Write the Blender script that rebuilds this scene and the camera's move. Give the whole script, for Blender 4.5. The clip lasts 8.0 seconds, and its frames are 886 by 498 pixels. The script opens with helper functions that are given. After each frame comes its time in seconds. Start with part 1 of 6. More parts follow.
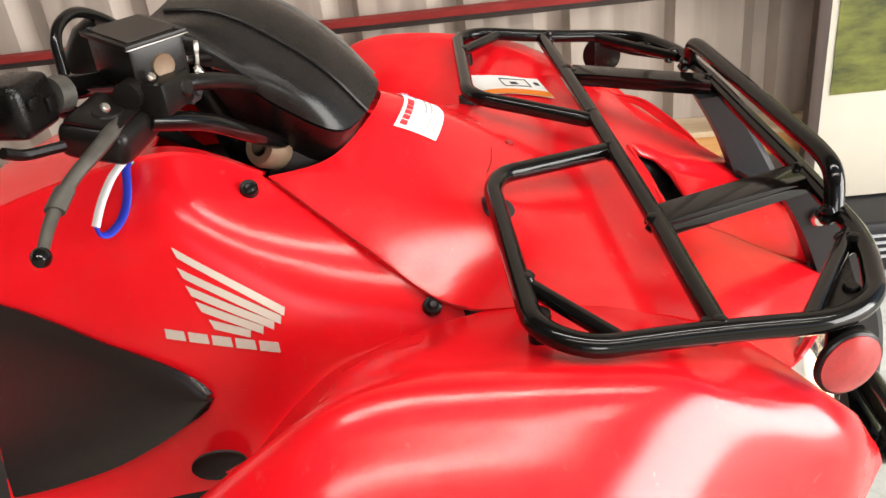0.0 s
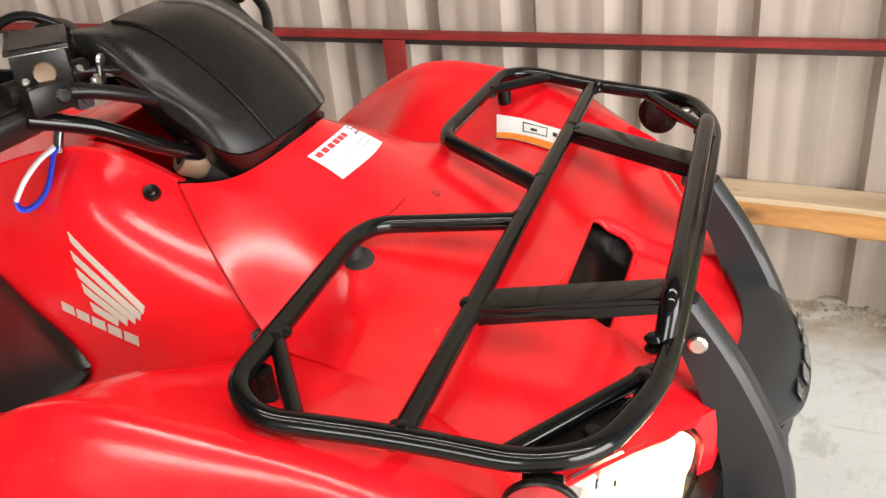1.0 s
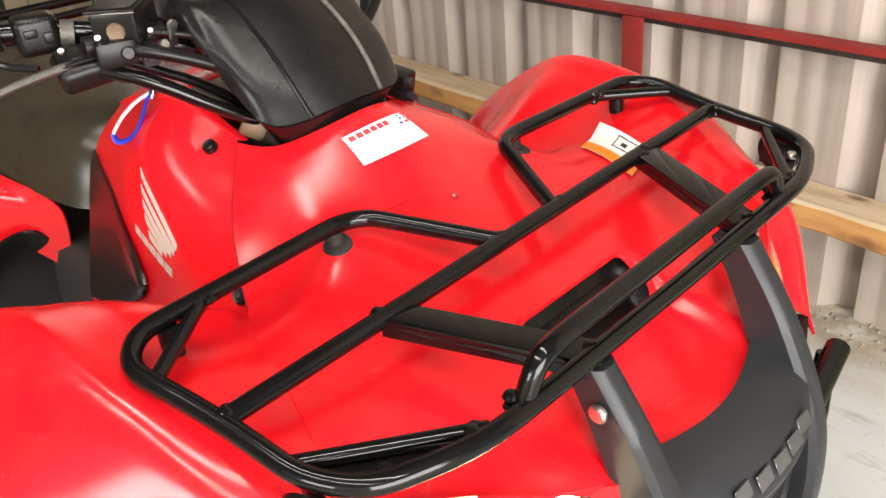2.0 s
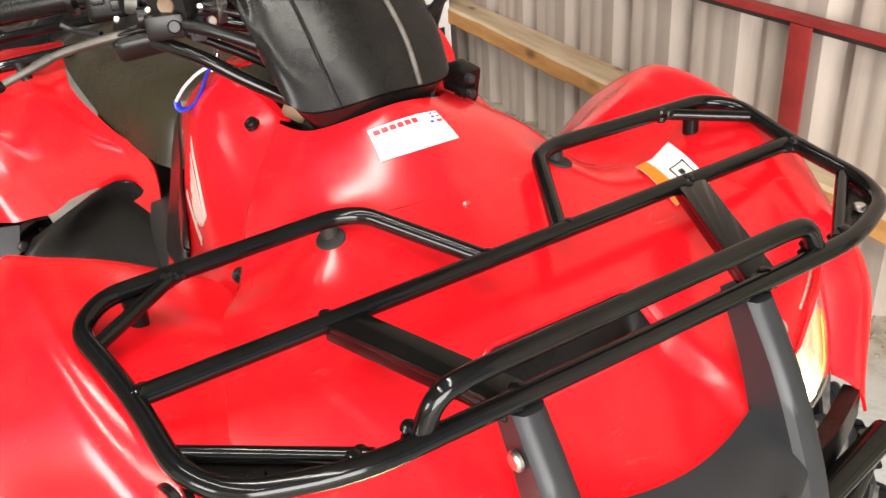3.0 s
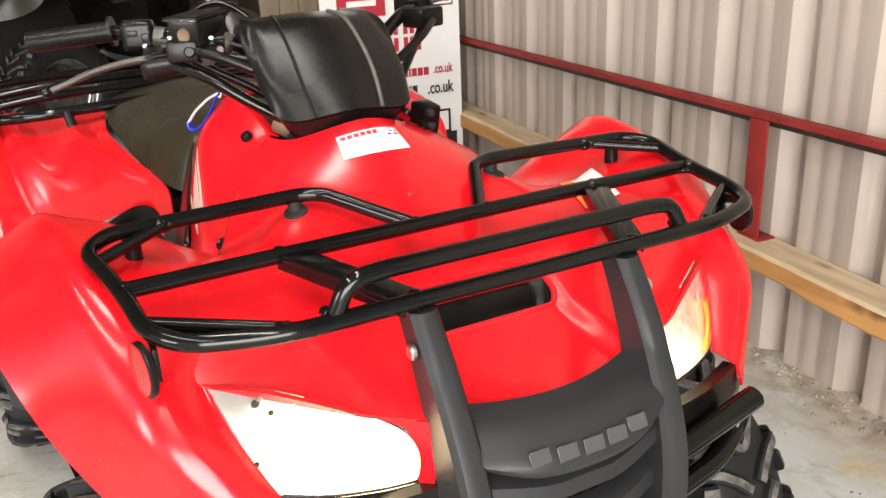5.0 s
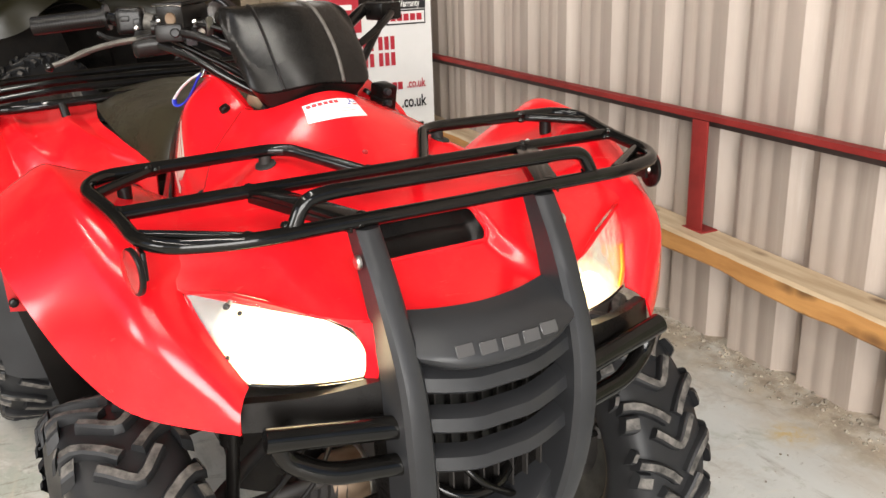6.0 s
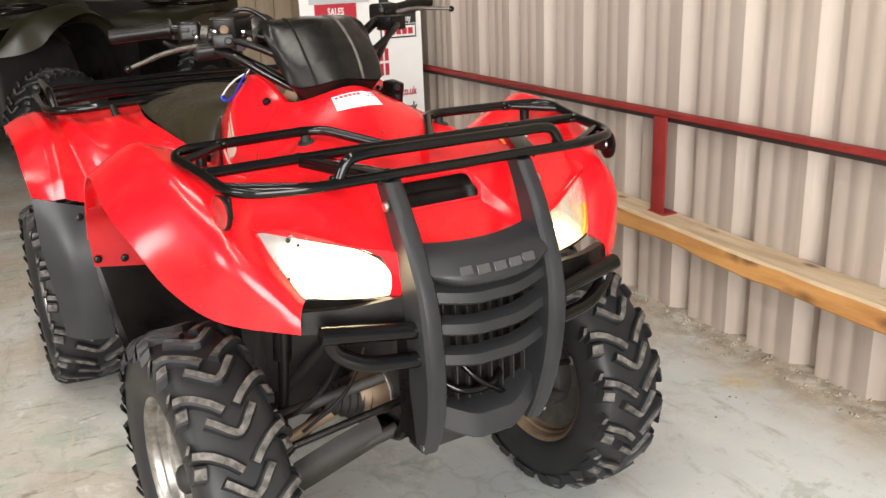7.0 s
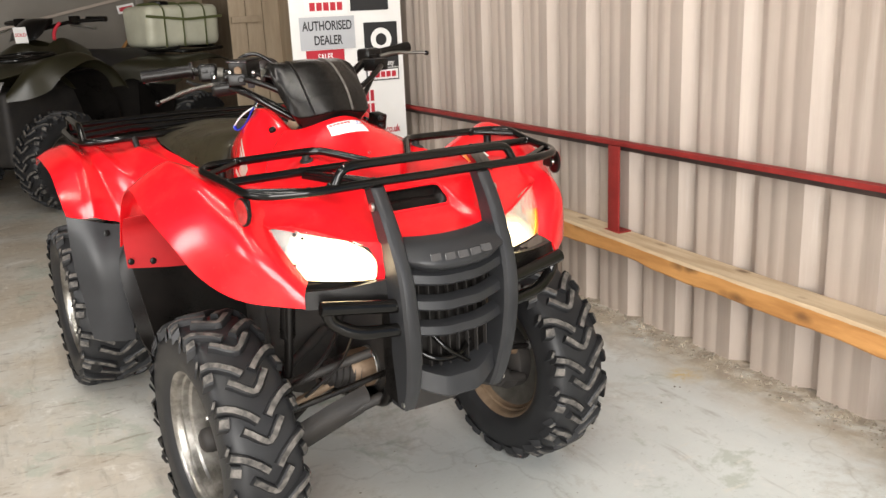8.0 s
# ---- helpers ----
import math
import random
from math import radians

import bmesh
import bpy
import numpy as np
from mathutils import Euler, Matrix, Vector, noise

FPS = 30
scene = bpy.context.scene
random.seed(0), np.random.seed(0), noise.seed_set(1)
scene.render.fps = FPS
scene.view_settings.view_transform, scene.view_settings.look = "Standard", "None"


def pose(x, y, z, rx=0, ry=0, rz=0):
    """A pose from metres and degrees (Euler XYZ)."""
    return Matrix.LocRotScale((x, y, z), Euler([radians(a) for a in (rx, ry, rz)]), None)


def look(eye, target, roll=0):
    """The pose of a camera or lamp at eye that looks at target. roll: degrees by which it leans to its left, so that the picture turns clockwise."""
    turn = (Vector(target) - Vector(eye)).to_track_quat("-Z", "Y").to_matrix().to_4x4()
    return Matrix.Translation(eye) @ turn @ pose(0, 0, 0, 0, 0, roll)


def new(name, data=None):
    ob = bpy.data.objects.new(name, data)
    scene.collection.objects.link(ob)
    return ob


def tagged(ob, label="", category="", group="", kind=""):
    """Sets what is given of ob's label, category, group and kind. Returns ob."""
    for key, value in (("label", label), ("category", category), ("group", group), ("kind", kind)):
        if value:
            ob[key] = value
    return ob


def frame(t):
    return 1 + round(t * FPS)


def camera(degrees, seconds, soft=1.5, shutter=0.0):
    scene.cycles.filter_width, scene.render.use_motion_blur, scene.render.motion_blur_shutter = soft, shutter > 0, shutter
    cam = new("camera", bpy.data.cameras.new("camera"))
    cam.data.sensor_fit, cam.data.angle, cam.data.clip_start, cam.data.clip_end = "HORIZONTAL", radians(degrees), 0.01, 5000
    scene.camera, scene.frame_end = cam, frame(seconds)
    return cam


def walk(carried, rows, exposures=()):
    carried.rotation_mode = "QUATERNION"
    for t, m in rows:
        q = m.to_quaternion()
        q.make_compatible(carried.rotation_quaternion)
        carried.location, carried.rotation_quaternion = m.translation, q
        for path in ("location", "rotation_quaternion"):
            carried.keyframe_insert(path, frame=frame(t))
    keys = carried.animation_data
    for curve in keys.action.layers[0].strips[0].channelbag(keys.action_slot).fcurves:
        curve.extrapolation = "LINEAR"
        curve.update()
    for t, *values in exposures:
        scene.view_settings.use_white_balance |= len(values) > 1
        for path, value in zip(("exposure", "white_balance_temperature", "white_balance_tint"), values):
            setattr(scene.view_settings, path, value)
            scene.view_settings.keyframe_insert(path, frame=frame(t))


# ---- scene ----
cam = camera(53.4, 8.0)
PATH = [
    (0, (-0.043, -1.017, 1.411), (-0.165, 0.712, 0.413), -7.2),
    (0.5, (0.258, -1.016, 1.433), (-0.256, 0.656, 0.462), -6.5),
    (1, (0.409, -0.883, 1.413), (-0.361, 0.705, 0.471), -5.8),
    (1.5, (0.543, -0.753, 1.426), (-0.537, 0.636, 0.474), -5.6),
    (2, (0.708, -0.649, 1.445), (-0.62, 0.477, 0.46), -5.1),
    (2.2, (0.716, -0.606, 1.438), (-0.661, 0.446, 0.439), -5.0),
    (3.3, (0.86, -0.388, 1.447), (-0.75, 0.281, 0.468), -3.7),
    (3.5, (0.9, -0.372, 1.453), (-0.73, 0.27, 0.488), -3.1),
    (4, (0.964, -0.386, 1.442), (-0.711, 0.238, 0.544), -2.1),
    (4.5, (1.029, -0.441, 1.406), (-0.667, 0.239, 0.592), -2.4),
    (4.7, (1.056, -0.453, 1.385), (-0.643, 0.261, 0.607), -2.5),
    (5.8, (1.298, -0.473, 1.299), (-0.419, 0.329, 0.659), -1.9),
    (6, (1.343, -0.507, 1.294), (-0.369, 0.294, 0.641), -1.9),
    (6.5, (1.5, -0.643, 1.309), (-0.198, 0.173, 0.637), -1.2),
    (7, (1.699, -0.72, 1.31), (-0.008, 0.118, 0.69), -2.3),
    (7.5, (1.951, -0.802, 1.33), (0.233, 0.051, 0.763), -2.0),
    (8, (2.08, -0.882, 1.323), (0.363, -0.002, 0.796), -2.6),
]
walk(cam, [(t, look(eye, target, roll)) for t, eye, target, roll in PATH],
     exposures=[(0.0, 0.02), (1.5, 0.12), (3.3, 0.49), (4.0, 0.44), (4.7, 0.22), (5.8, 0.1), (8.0, 0.06)])

# ---- world, sun, large lights ----
world = bpy.data.worlds.new("sky")
scene.world = world
world.use_nodes = True
wn = world.node_tree.nodes
sky = wn.new("ShaderNodeTexSky")
sky.sky_type, sky.sun_disc = "NISHITA", False
sky.sun_elevation, sky.sun_rotation = radians(42), radians(150)
world.node_tree.links.new(sky.outputs[0], wn["Background"].inputs[0])
wn["Background"].inputs[1].default_value = 0.12


def area(name, eye, target, sx, sy, watts, colour):
    lamp = bpy.data.lights.new(name, "AREA")
    lamp.shape, lamp.size, lamp.size_y, lamp.energy, lamp.color = "RECTANGLE", sx, sy, watts, colour
    ob = new(name, lamp)
    ob.matrix_world = look(eye, target)
    return ob


DAY = (1.0, 0.965, 0.92)
area("daylight_front_door", (5.4, -2.2, 1.7), (0, -1.6, 1.0), 4.2, 3.0, 640, DAY)
area("daylight_side_window", (0.9, -5.4, 2.1), (0.4, 0, 0.9), 2.0, 1.2, 115, DAY)
for y, watts in ((-0.55, 86), (-2.1, 86)):
    area("ceiling_strip_light", (0.8, y, 3.9), (0.8, y, 0), 4.6, 0.14, watts, (1.0, 0.94, 0.84))


# ---- materials ----
def material(name, base, rough, metal=0.0, spec=0.5, coat=0.0):
    m = bpy.data.materials.new(name)
    m.use_nodes = True
    b = m.node_tree.nodes["Principled BSDF"]
    b.inputs["Base Color"].default_value = (*base, 1)
    b.inputs["Roughness"].default_value = rough
    b.inputs["Metallic"].default_value = metal
    b.inputs["Specular IOR Level"].default_value = spec
    b.inputs["Coat Weight"].default_value = coat
    b.inputs["Coat Roughness"].default_value = 0.12
    return m


def node(m, kind, **values):
    n = m.node_tree.nodes.new(kind)
    for key, value in values.items():
        n.inputs[key].default_value = value
    return n


def link(m, a, b):
    m.node_tree.links.new(a, b)


def coords(m, scale=(1, 1, 1)):
    t = node(m, "ShaderNodeTexCoord")
    p = node(m, "ShaderNodeMapping", Scale=scale)
    link(m, t.outputs["Object"], p.inputs[0])
    return p.outputs[0]


def mottled(m, dark, light, scale=4.0, detail=8.0, stretch=(1, 1, 1), lo=0.3, hi=0.7, rough=None, bump=0.0, bump_scale=None, distance=0.002):
    """Two-colour noise on the base colour, with roughness and relief from a finer noise."""
    b = m.node_tree.nodes["Principled BSDF"]
    c = coords(m, stretch)
    big = node(m, "ShaderNodeTexNoise", Scale=scale, Detail=detail, Roughness=0.62)
    link(m, c, big.inputs["Vector"])
    ramp = node(m, "ShaderNodeValToRGB")
    ramp.color_ramp.elements[0].position, ramp.color_ramp.elements[0].color = lo, (*dark, 1)
    ramp.color_ramp.elements[1].position, ramp.color_ramp.elements[1].color = hi, (*light, 1)
    link(m, big.outputs["Fac"], ramp.inputs[0])
    link(m, ramp.outputs[0], b.inputs["Base Color"])
    fine = node(m, "ShaderNodeTexNoise", Scale=bump_scale or scale * 12, Detail=6.0, Roughness=0.6)
    link(m, c, fine.inputs["Vector"])
    if rough:
        r = node(m, "ShaderNodeMapRange")
        r.inputs["To Min"].default_value, r.inputs["To Max"].default_value = rough
        mix = node(m, "ShaderNodeMath")
        mix.operation = "MULTIPLY_ADD"
        mix.inputs[1].default_value = 0.5
        half = node(m, "ShaderNodeMath")
        half.operation = "MULTIPLY"
        half.inputs[1].default_value = 0.5
        link(m, fine.outputs["Fac"], half.inputs[0])
        link(m, big.outputs["Fac"], mix.inputs[0])
        link(m, half.outputs[0], mix.inputs[2])
        link(m, mix.outputs[0], r.inputs[0])
        link(m, r.outputs[0], b.inputs["Roughness"])
    if bump:
        bp = node(m, "ShaderNodeBump", Strength=bump, Distance=distance)
        link(m, fine.outputs["Fac"], bp.inputs["Height"])
        link(m, bp.outputs[0], b.inputs["Normal"])
    return m


RED = mottled(material("red_plastic", (0.6, 0.005, 0.010), 0.24, spec=0.5, coat=0.0), (0.64, 0.0048, 0.0098), (0.77, 0.0085, 0.0150), 3.0, 6, rough=(0.13, 0.27), bump=0.05, bump_scale=22, distance=0.0025)


def scuffed(m, tint, scale, lo, hi, amount, stretch=(1, 1, 1)):
    """Dull rubbed and dusty patches over the paint, a little rougher than the rest."""
    b = m.node_tree.nodes["Principled BSDF"]
    colour = b.inputs["Base Color"].links[0].from_node.outputs[0]
    n = node(m, "ShaderNodeTexNoise", Scale=scale, Detail=12.0, Roughness=0.7, Distortion=0.3)
    link(m, coords(m, stretch), n.inputs["Vector"])
    r = node(m, "ShaderNodeMapRange")
    r.inputs["From Min"].default_value, r.inputs["From Max"].default_value = lo, hi
    r.inputs["To Max"].default_value = amount
    link(m, n.outputs["Fac"], r.inputs[0])
    x = node(m, "ShaderNodeMixRGB", Color2=(*tint, 1))
    link(m, r.outputs[0], x.inputs["Fac"])
    link(m, colour, x.inputs["Color1"])
    link(m, x.outputs[0], b.inputs["Base Color"])


scuffed(RED, (0.66, 0.055, 0.045), 7.0, 0.50, 0.72, 0.22)
scuffed(RED, (0.60, 0.10, 0.08), 60.0, 0.62, 0.72, 0.35, (1, 0.35, 1))
KNEE = mottled(material("brown_black_panel", (0.014, 0.010, 0.009), 0.25, spec=0.45), (0.011, 0.008, 0.0075), (0.018, 0.013, 0.012), 7.0, rough=(0.18, 0.32), bump=0.05, bump_scale=500, distance=0.0006)
# darker, duller copy of the red for the arch liners and panel joints
RED_DARK = mottled(material("dark_red_plastic", (0.3, 0.008, 0.01), 0.6, spec=0.15), (0.24, 0.006, 0.008), (0.33, 0.009, 0.011), 6.0, rough=(0.5, 0.7))
TUBE = mottled(material("black_gloss_tube", (0.012, 0.011, 0.010), 0.22, spec=0.32, coat=0.0), (0.0024, 0.0022, 0.002), (0.0055, 0.005, 0.0046), 14.0, rough=(0.05, 0.17))
GREY = mottled(material("dark_grey_plastic", (0.036, 0.038, 0.043), 0.5, spec=0.3), (0.016, 0.0162, 0.0175), (0.027, 0.0275, 0.0295), 5.0, rough=(0.30, 0.48), bump=0.12, bump_scale=900, distance=0.0006)
BLACK = mottled(material("black_plastic", (0.010, 0.009, 0.009), 0.36, spec=0.22), (0.003, 0.0027, 0.0025), (0.008, 0.0068, 0.0062), 9.0, rough=(0.18, 0.40), bump=0.08, bump_scale=600, distance=0.0006)
COVER = mottled(material("black_cover_plastic", (0.008, 0.0075, 0.007), 0.36, spec=0.24), (0.0050, 0.0045, 0.0041), (0.010, 0.0092, 0.0084), 6.0, rough=(0.20, 0.34), bump=0.06, bump_scale=800, distance=0.0005)
DARK = mottled(material("dark_underbody", (0.012, 0.010, 0.009), 0.7), (0.007, 0.006, 0.006), (0.022, 0.018, 0.015), 16.0, rough=(0.55, 0.85), bump=0.2, bump_scale=120)
SEAT = mottled(material("olive_black_vinyl", (0.05, 0.043, 0.028), 0.42, spec=0.4), (0.020, 0.0165, 0.010), (0.031, 0.026, 0.015), 7.0, rough=(0.20, 0.36), bump=0.12, bump_scale=420, distance=0.0008)
RUBBER = mottled(material("tyre_rubber", (0.014, 0.014, 0.015), 0.6, spec=0.3), (0.010, 0.010, 0.011), (0.02, 0.02, 0.021), 9.0, rough=(0.36, 0.6), bump=0.15, bump_scale=300, distance=0.0008)
LUG = mottled(material("worn_lug_rubber", (0.08, 0.075, 0.07), 0.75, spec=0.3), (0.018, 0.017, 0.016), (0.17, 0.155, 0.140), 46.0, lo=0.34, hi=0.70, rough=(0.6, 0.85), bump=0.3, bump_scale=260, distance=0.0012)
RIM = mottled(material("steel_rim", (0.48, 0.46, 0.43), 0.3, metal=0.85), (0.14, 0.13, 0.115), (0.42, 0.40, 0.37), 16.0, lo=0.35, hi=0.65, rough=(0.22, 0.46), bump=0.1, bump_scale=90)
DISCM = mottled(material("dull_wheel_steel", (0.2, 0.19, 0.17), 0.5, metal=0.7), (0.05, 0.045, 0.04), (0.17, 0.16, 0.14), 12.0, rough=(0.4, 0.65), bump=0.15, bump_scale=120)
RUSTY = mottled(material("rusty_rim", (0.16, 0.10, 0.06), 0.6, metal=0.3), (0.10, 0.06, 0.035), (0.24, 0.17, 0.11), 10.0, rough=(0.45, 0.7), bump=0.2, bump_scale=150)
EMBOSS = material("glossy_raised_plastic", (0.05, 0.05, 0.052), 0.14, spec=0.6)
STEEL = mottled(material("bright_steel", (0.6, 0.58, 0.55), 0.28, metal=1.0), (0.5, 0.48, 0.45), (0.66, 0.64, 0.6), 20.0, rough=(0.2, 0.4))
CHROME = material("polished_alloy", (0.55, 0.54, 0.52), 0.2, metal=1.0)
PAPER = mottled(material("white_paper", (0.78, 0.77, 0.75), 0.5), (0.74, 0.73, 0.71), (0.8, 0.79, 0.77), 12.0)
INKRED = material("red_ink", (0.55, 0.02, 0.03), 0.5)
INKGREY = material("faded_grey_ink", (0.40, 0.37, 0.37), 0.5)
INKBLUE = material("blue_ink", (0.02, 0.035, 0.3), 0.5)
INKBLACK = material("black_ink", (0.012, 0.012, 0.013), 0.5)
ORANGE = material("orange_ink", (0.8, 0.22, 0.01), 0.5)
SILVER = material("silver_decal", (0.62, 0.56, 0.48), 0.42, metal=0.25)
BLUE = material("blue_rubber", (0.012, 0.03, 0.42), 0.4)
WHITE = material("white_rubber", (0.75, 0.75, 0.74), 0.4)
REFLECTOR = mottled(material("red_reflector", (0.32, 0.012, 0.014), 0.2, spec=0.6, coat=0.6), (0.26, 0.008, 0.01), (0.4, 0.02, 0.022), 60.0)


# ---- shapes ----
def finish(name, bm, mat, parent=None, label="", smooth=True, angle=40):
    """Links a bmesh as one mesh object."""
    bmesh.ops.recalc_face_normals(bm, faces=bm.faces[:])
    me = bpy.data.meshes.new(name)
    if smooth:
        for f in bm.faces:
            f.smooth = True
        for e in bm.edges:
            if len(e.link_faces) == 2 and e.calc_face_angle(0) > radians(angle):
                e.smooth = False
    bm.to_mesh(me)
    bm.free()
    me.materials.append(mat)
    ob = new(name, me)
    if parent is not None:
        ob.parent = parent
    if label:
        tagged(ob, label)
    return ob


def part(name, bm, mat, parent, label="", angle=40):
    return finish(name, bm, mat, parent, label, True, angle)


def thing(name, m, label, category, group="", kind=""):
    ob = new(name)
    ob.empty_display_size = 0.1
    ob.matrix_world = m
    return tagged(ob, label, category, group, kind)


def spline(keys, t):
    """Smooth curve through keys (t, values...)."""
    n = len(keys)
    i = max(0, min(n - 2, next((k for k in range(n - 1) if t <= keys[k + 1][0]), n - 2)))
    k0, k1, k2, k3 = keys[max(i - 1, 0)], keys[i], keys[i + 1], keys[min(i + 2, n - 1)]
    w = (t - k1[0]) / max(k2[0] - k1[0], 1e-9)
    out = []
    for a, b, c, d in zip(k0[1:], k1[1:], k2[1:], k3[1:]):
        out.append(0.5 * (2 * b + (c - a) * w + (2 * a - 5 * b + 4 * c - d) * w * w + (3 * b - a - 3 * c + d) * w ** 3))
    return Vector(out)


def net(rows):
    """A smooth patch through rows of points; u goes along the rows, v along each row, both from 0 to 1."""
    def at(u, v):
        n = len(rows) - 1
        pts = [(k / n, *spline([(j / (len(r) - 1), *p) for j, p in enumerate(r)], v)) for k, r in enumerate(rows)]
        return spline(pts, u)
    return at


def sheet(fn, nu, nv, thick=0.004, skip=None, flip=1):
    """A bent plate: the surface fn(u, v), with an inner face and rims. skip(i, j) leaves cells open."""
    bm = bmesh.new()
    pts = [[Vector(fn(i / nu, j / nv)) for j in range(nv + 1)] for i in range(nu + 1)]
    top, low = {}, {}
    for i in range(nu + 1):
        for j in range(nv + 1):
            du = pts[min(i + 1, nu)][j] - pts[max(i - 1, 0)][j]
            dv = pts[i][min(j + 1, nv)] - pts[i][max(j - 1, 0)]
            nrm = du.cross(dv)
            nrm = nrm.normalized() if nrm.length > 1e-12 else Vector((0, 0, 1))
            top[i, j] = bm.verts.new(pts[i][j])
            low[i, j] = bm.verts.new(pts[i][j] - nrm * thick * flip)
    cells = {(i, j) for i in range(nu) for j in range(nv) if not (skip and skip(i, j))}
    for i, j in cells:
        q = [(i, j), (i + 1, j), (i + 1, j + 1), (i, j + 1)]
        bm.faces.new([top[k] for k in q])
        bm.faces.new([low[k] for k in reversed(q)])
        for a, b, nb in ((q[0], q[1], (i, j - 1)), (q[1], q[2], (i + 1, j)), (q[2], q[3], (i, j + 1)), (q[3], q[0], (i - 1, j))):
            if nb not in cells:
                bm.faces.new([top[b], top[a], low[a], low[b]])
    loose = [v for v in bm.verts if not v.link_faces]
    bmesh.ops.delete(bm, geom=loose, context="VERTS")
    return bm


def rounded(points, radius, steps=5):
    """The polyline with its inner corners rounded."""
    pts = [Vector(p) for p in points]
    out = [pts[0]]
    for a, b, c in zip(pts, pts[1:], pts[2:]):
        r = min(radius, (a - b).length * 0.48, (c - b).length * 0.48)
        p, q = b + (a - b).normalized() * r, b + (c - b).normalized() * r
        out += [(1 - w) ** 2 * p + 2 * w * (1 - w) * b + w * w * q for w in (k / steps for k in range(steps + 1))]
    return out + [pts[-1]]


def sweep(bm, pts, profile, closed=False, cap=True, up=None):
    """Sweeps a closed profile of (a, b) along points. Radius changes may be given as (a, b) callables of the way 0..1."""
    pts = [Vector(p) for p in pts]
    n = len(pts)
    rings, prev = [], None
    for i, p in enumerate(pts):
        if closed:
            d = pts[(i + 1) % n] - pts[i - 1]
        else:
            d = pts[min(i + 1, n - 1)] - pts[max(i - 1, 0)]
        d.normalize()
        if up is not None:
            side = d.cross(Vector(up))
        elif prev is None:
            side = d.cross(Vector((0, 0, 1)) if abs(d.z) < 0.9 else Vector((1, 0, 0)))
        else:
            side = prev - d * prev.dot(d)
        side.normalize()
        prev = side
        top = side.cross(d)
        prof = profile(i / max(n - 1, 1)) if callable(profile) else profile
        rings.append([bm.verts.new(p + side * a + top * b) for a, b in prof])
    k = len(rings[0])
    for r, s in list(zip(rings, rings[1:])) + ([(rings[-1], rings[0])] if closed else []):
        for j in range(k):
            bm.faces.new([r[j], r[(j + 1) % k], s[(j + 1) % k], s[j]])
    if cap and not closed:
        bm.faces.new(list(reversed(rings[0])))
        bm.faces.new(rings[-1])
    return bm


def circle(r, n=12):
    return [(r * math.cos(2 * math.pi * k / n), r * math.sin(2 * math.pi * k / n)) for k in range(n)]


def tube(points, r, bend=0.03, n=12, closed=False, steps=5):
    bm = bmesh.new()
    pts = rounded(points, bend, steps) if bend and not closed else [Vector(p) for p in points]
    return sweep(bm, pts, circle(r, n), closed)


def box(x0, y0, z0, x1, y1, z1, bevel=0.004, seg=2):
    bm = bmesh.new()
    bmesh.ops.create_cube(bm, size=1)
    for v in bm.verts:
        v.co = Vector((x0 + (v.co.x + 0.5) * (x1 - x0), y0 + (v.co.y + 0.5) * (y1 - y0), z0 + (v.co.z + 0.5) * (z1 - z0)))
    if bevel:
        bmesh.ops.bevel(bm, geom=bm.edges[:], offset=bevel, segments=seg, affect="EDGES", profile=0.6)
    return bm


def moved(bm, m):
    bm.transform(m)
    return bm


def lathe(profile, n=32, axis="y"):
    """Turns a profile of (radius, along) round an axis."""
    bm = bmesh.new()
    rings = []
    for k in range(n):
        c, s = math.cos(2 * math.pi * k / n), math.sin(2 * math.pi * k / n)
        rings.append([bm.verts.new({"y": (r * c, a, r * s), "z": (r * c, r * s, a), "x": (a, r * c, r * s)}[axis]) for r, a in profile])
    for i in range(n):
        a, b = rings[i], rings[(i + 1) % n]
        for j in range(len(profile) - 1):
            bm.faces.new([a[j], a[j + 1], b[j + 1], b[j]])
    bmesh.ops.remove_doubles(bm, verts=bm.verts[:], dist=1e-5)
    return bm


def bolt_head(place, r, h, turn=(0, 0, 0)):
    bm = lathe([(0, 0), (r, 0), (r, h * 0.6), (r * 0.75, h), (r * 0.3, h * 1.05), (0, h)], 14, "z")
    return moved(bm, pose(*place, *turn))


def joined(*bms):
    """Several shapes of one part in one mesh."""
    out = bmesh.new()
    for b in bms:
        me = bpy.data.meshes.new("tmp")
        b.to_mesh(me)
        b.free()
        out.from_mesh(me)
        bpy.data.meshes.remove(me)
    return out


def mirror_y(bm):
    bm.transform(Matrix.Diagonal((1, -1, 1, 1)))
    bmesh.ops.reverse_faces(bm, faces=bm.faces[:])
    return bm


def flat(points, thick=0.001):
    """A thin plate over an outline of (x, y), lying on z = 0."""
    bm = bmesh.new()
    a = [bm.verts.new((x, y, 0)) for x, y in points]
    b = [bm.verts.new((x, y, thick)) for x, y in points]
    bm.faces.new(list(reversed(a)))
    bm.faces.new(b)
    k = len(points)
    for j in range(k):
        bm.faces.new([a[j], a[(j + 1) % k], b[(j + 1) % k], b[j]])
    return bm


def frame_on(origin, across, upward):
    """A pose whose x runs across and whose y runs upward on a surface."""
    x = Vector(across).normalized()
    z = x.cross(Vector(upward)).normalized()
    y = z.cross(x)
    m = Matrix((x, y, z)).transposed().to_4x4()
    m.translation = origin
    return m


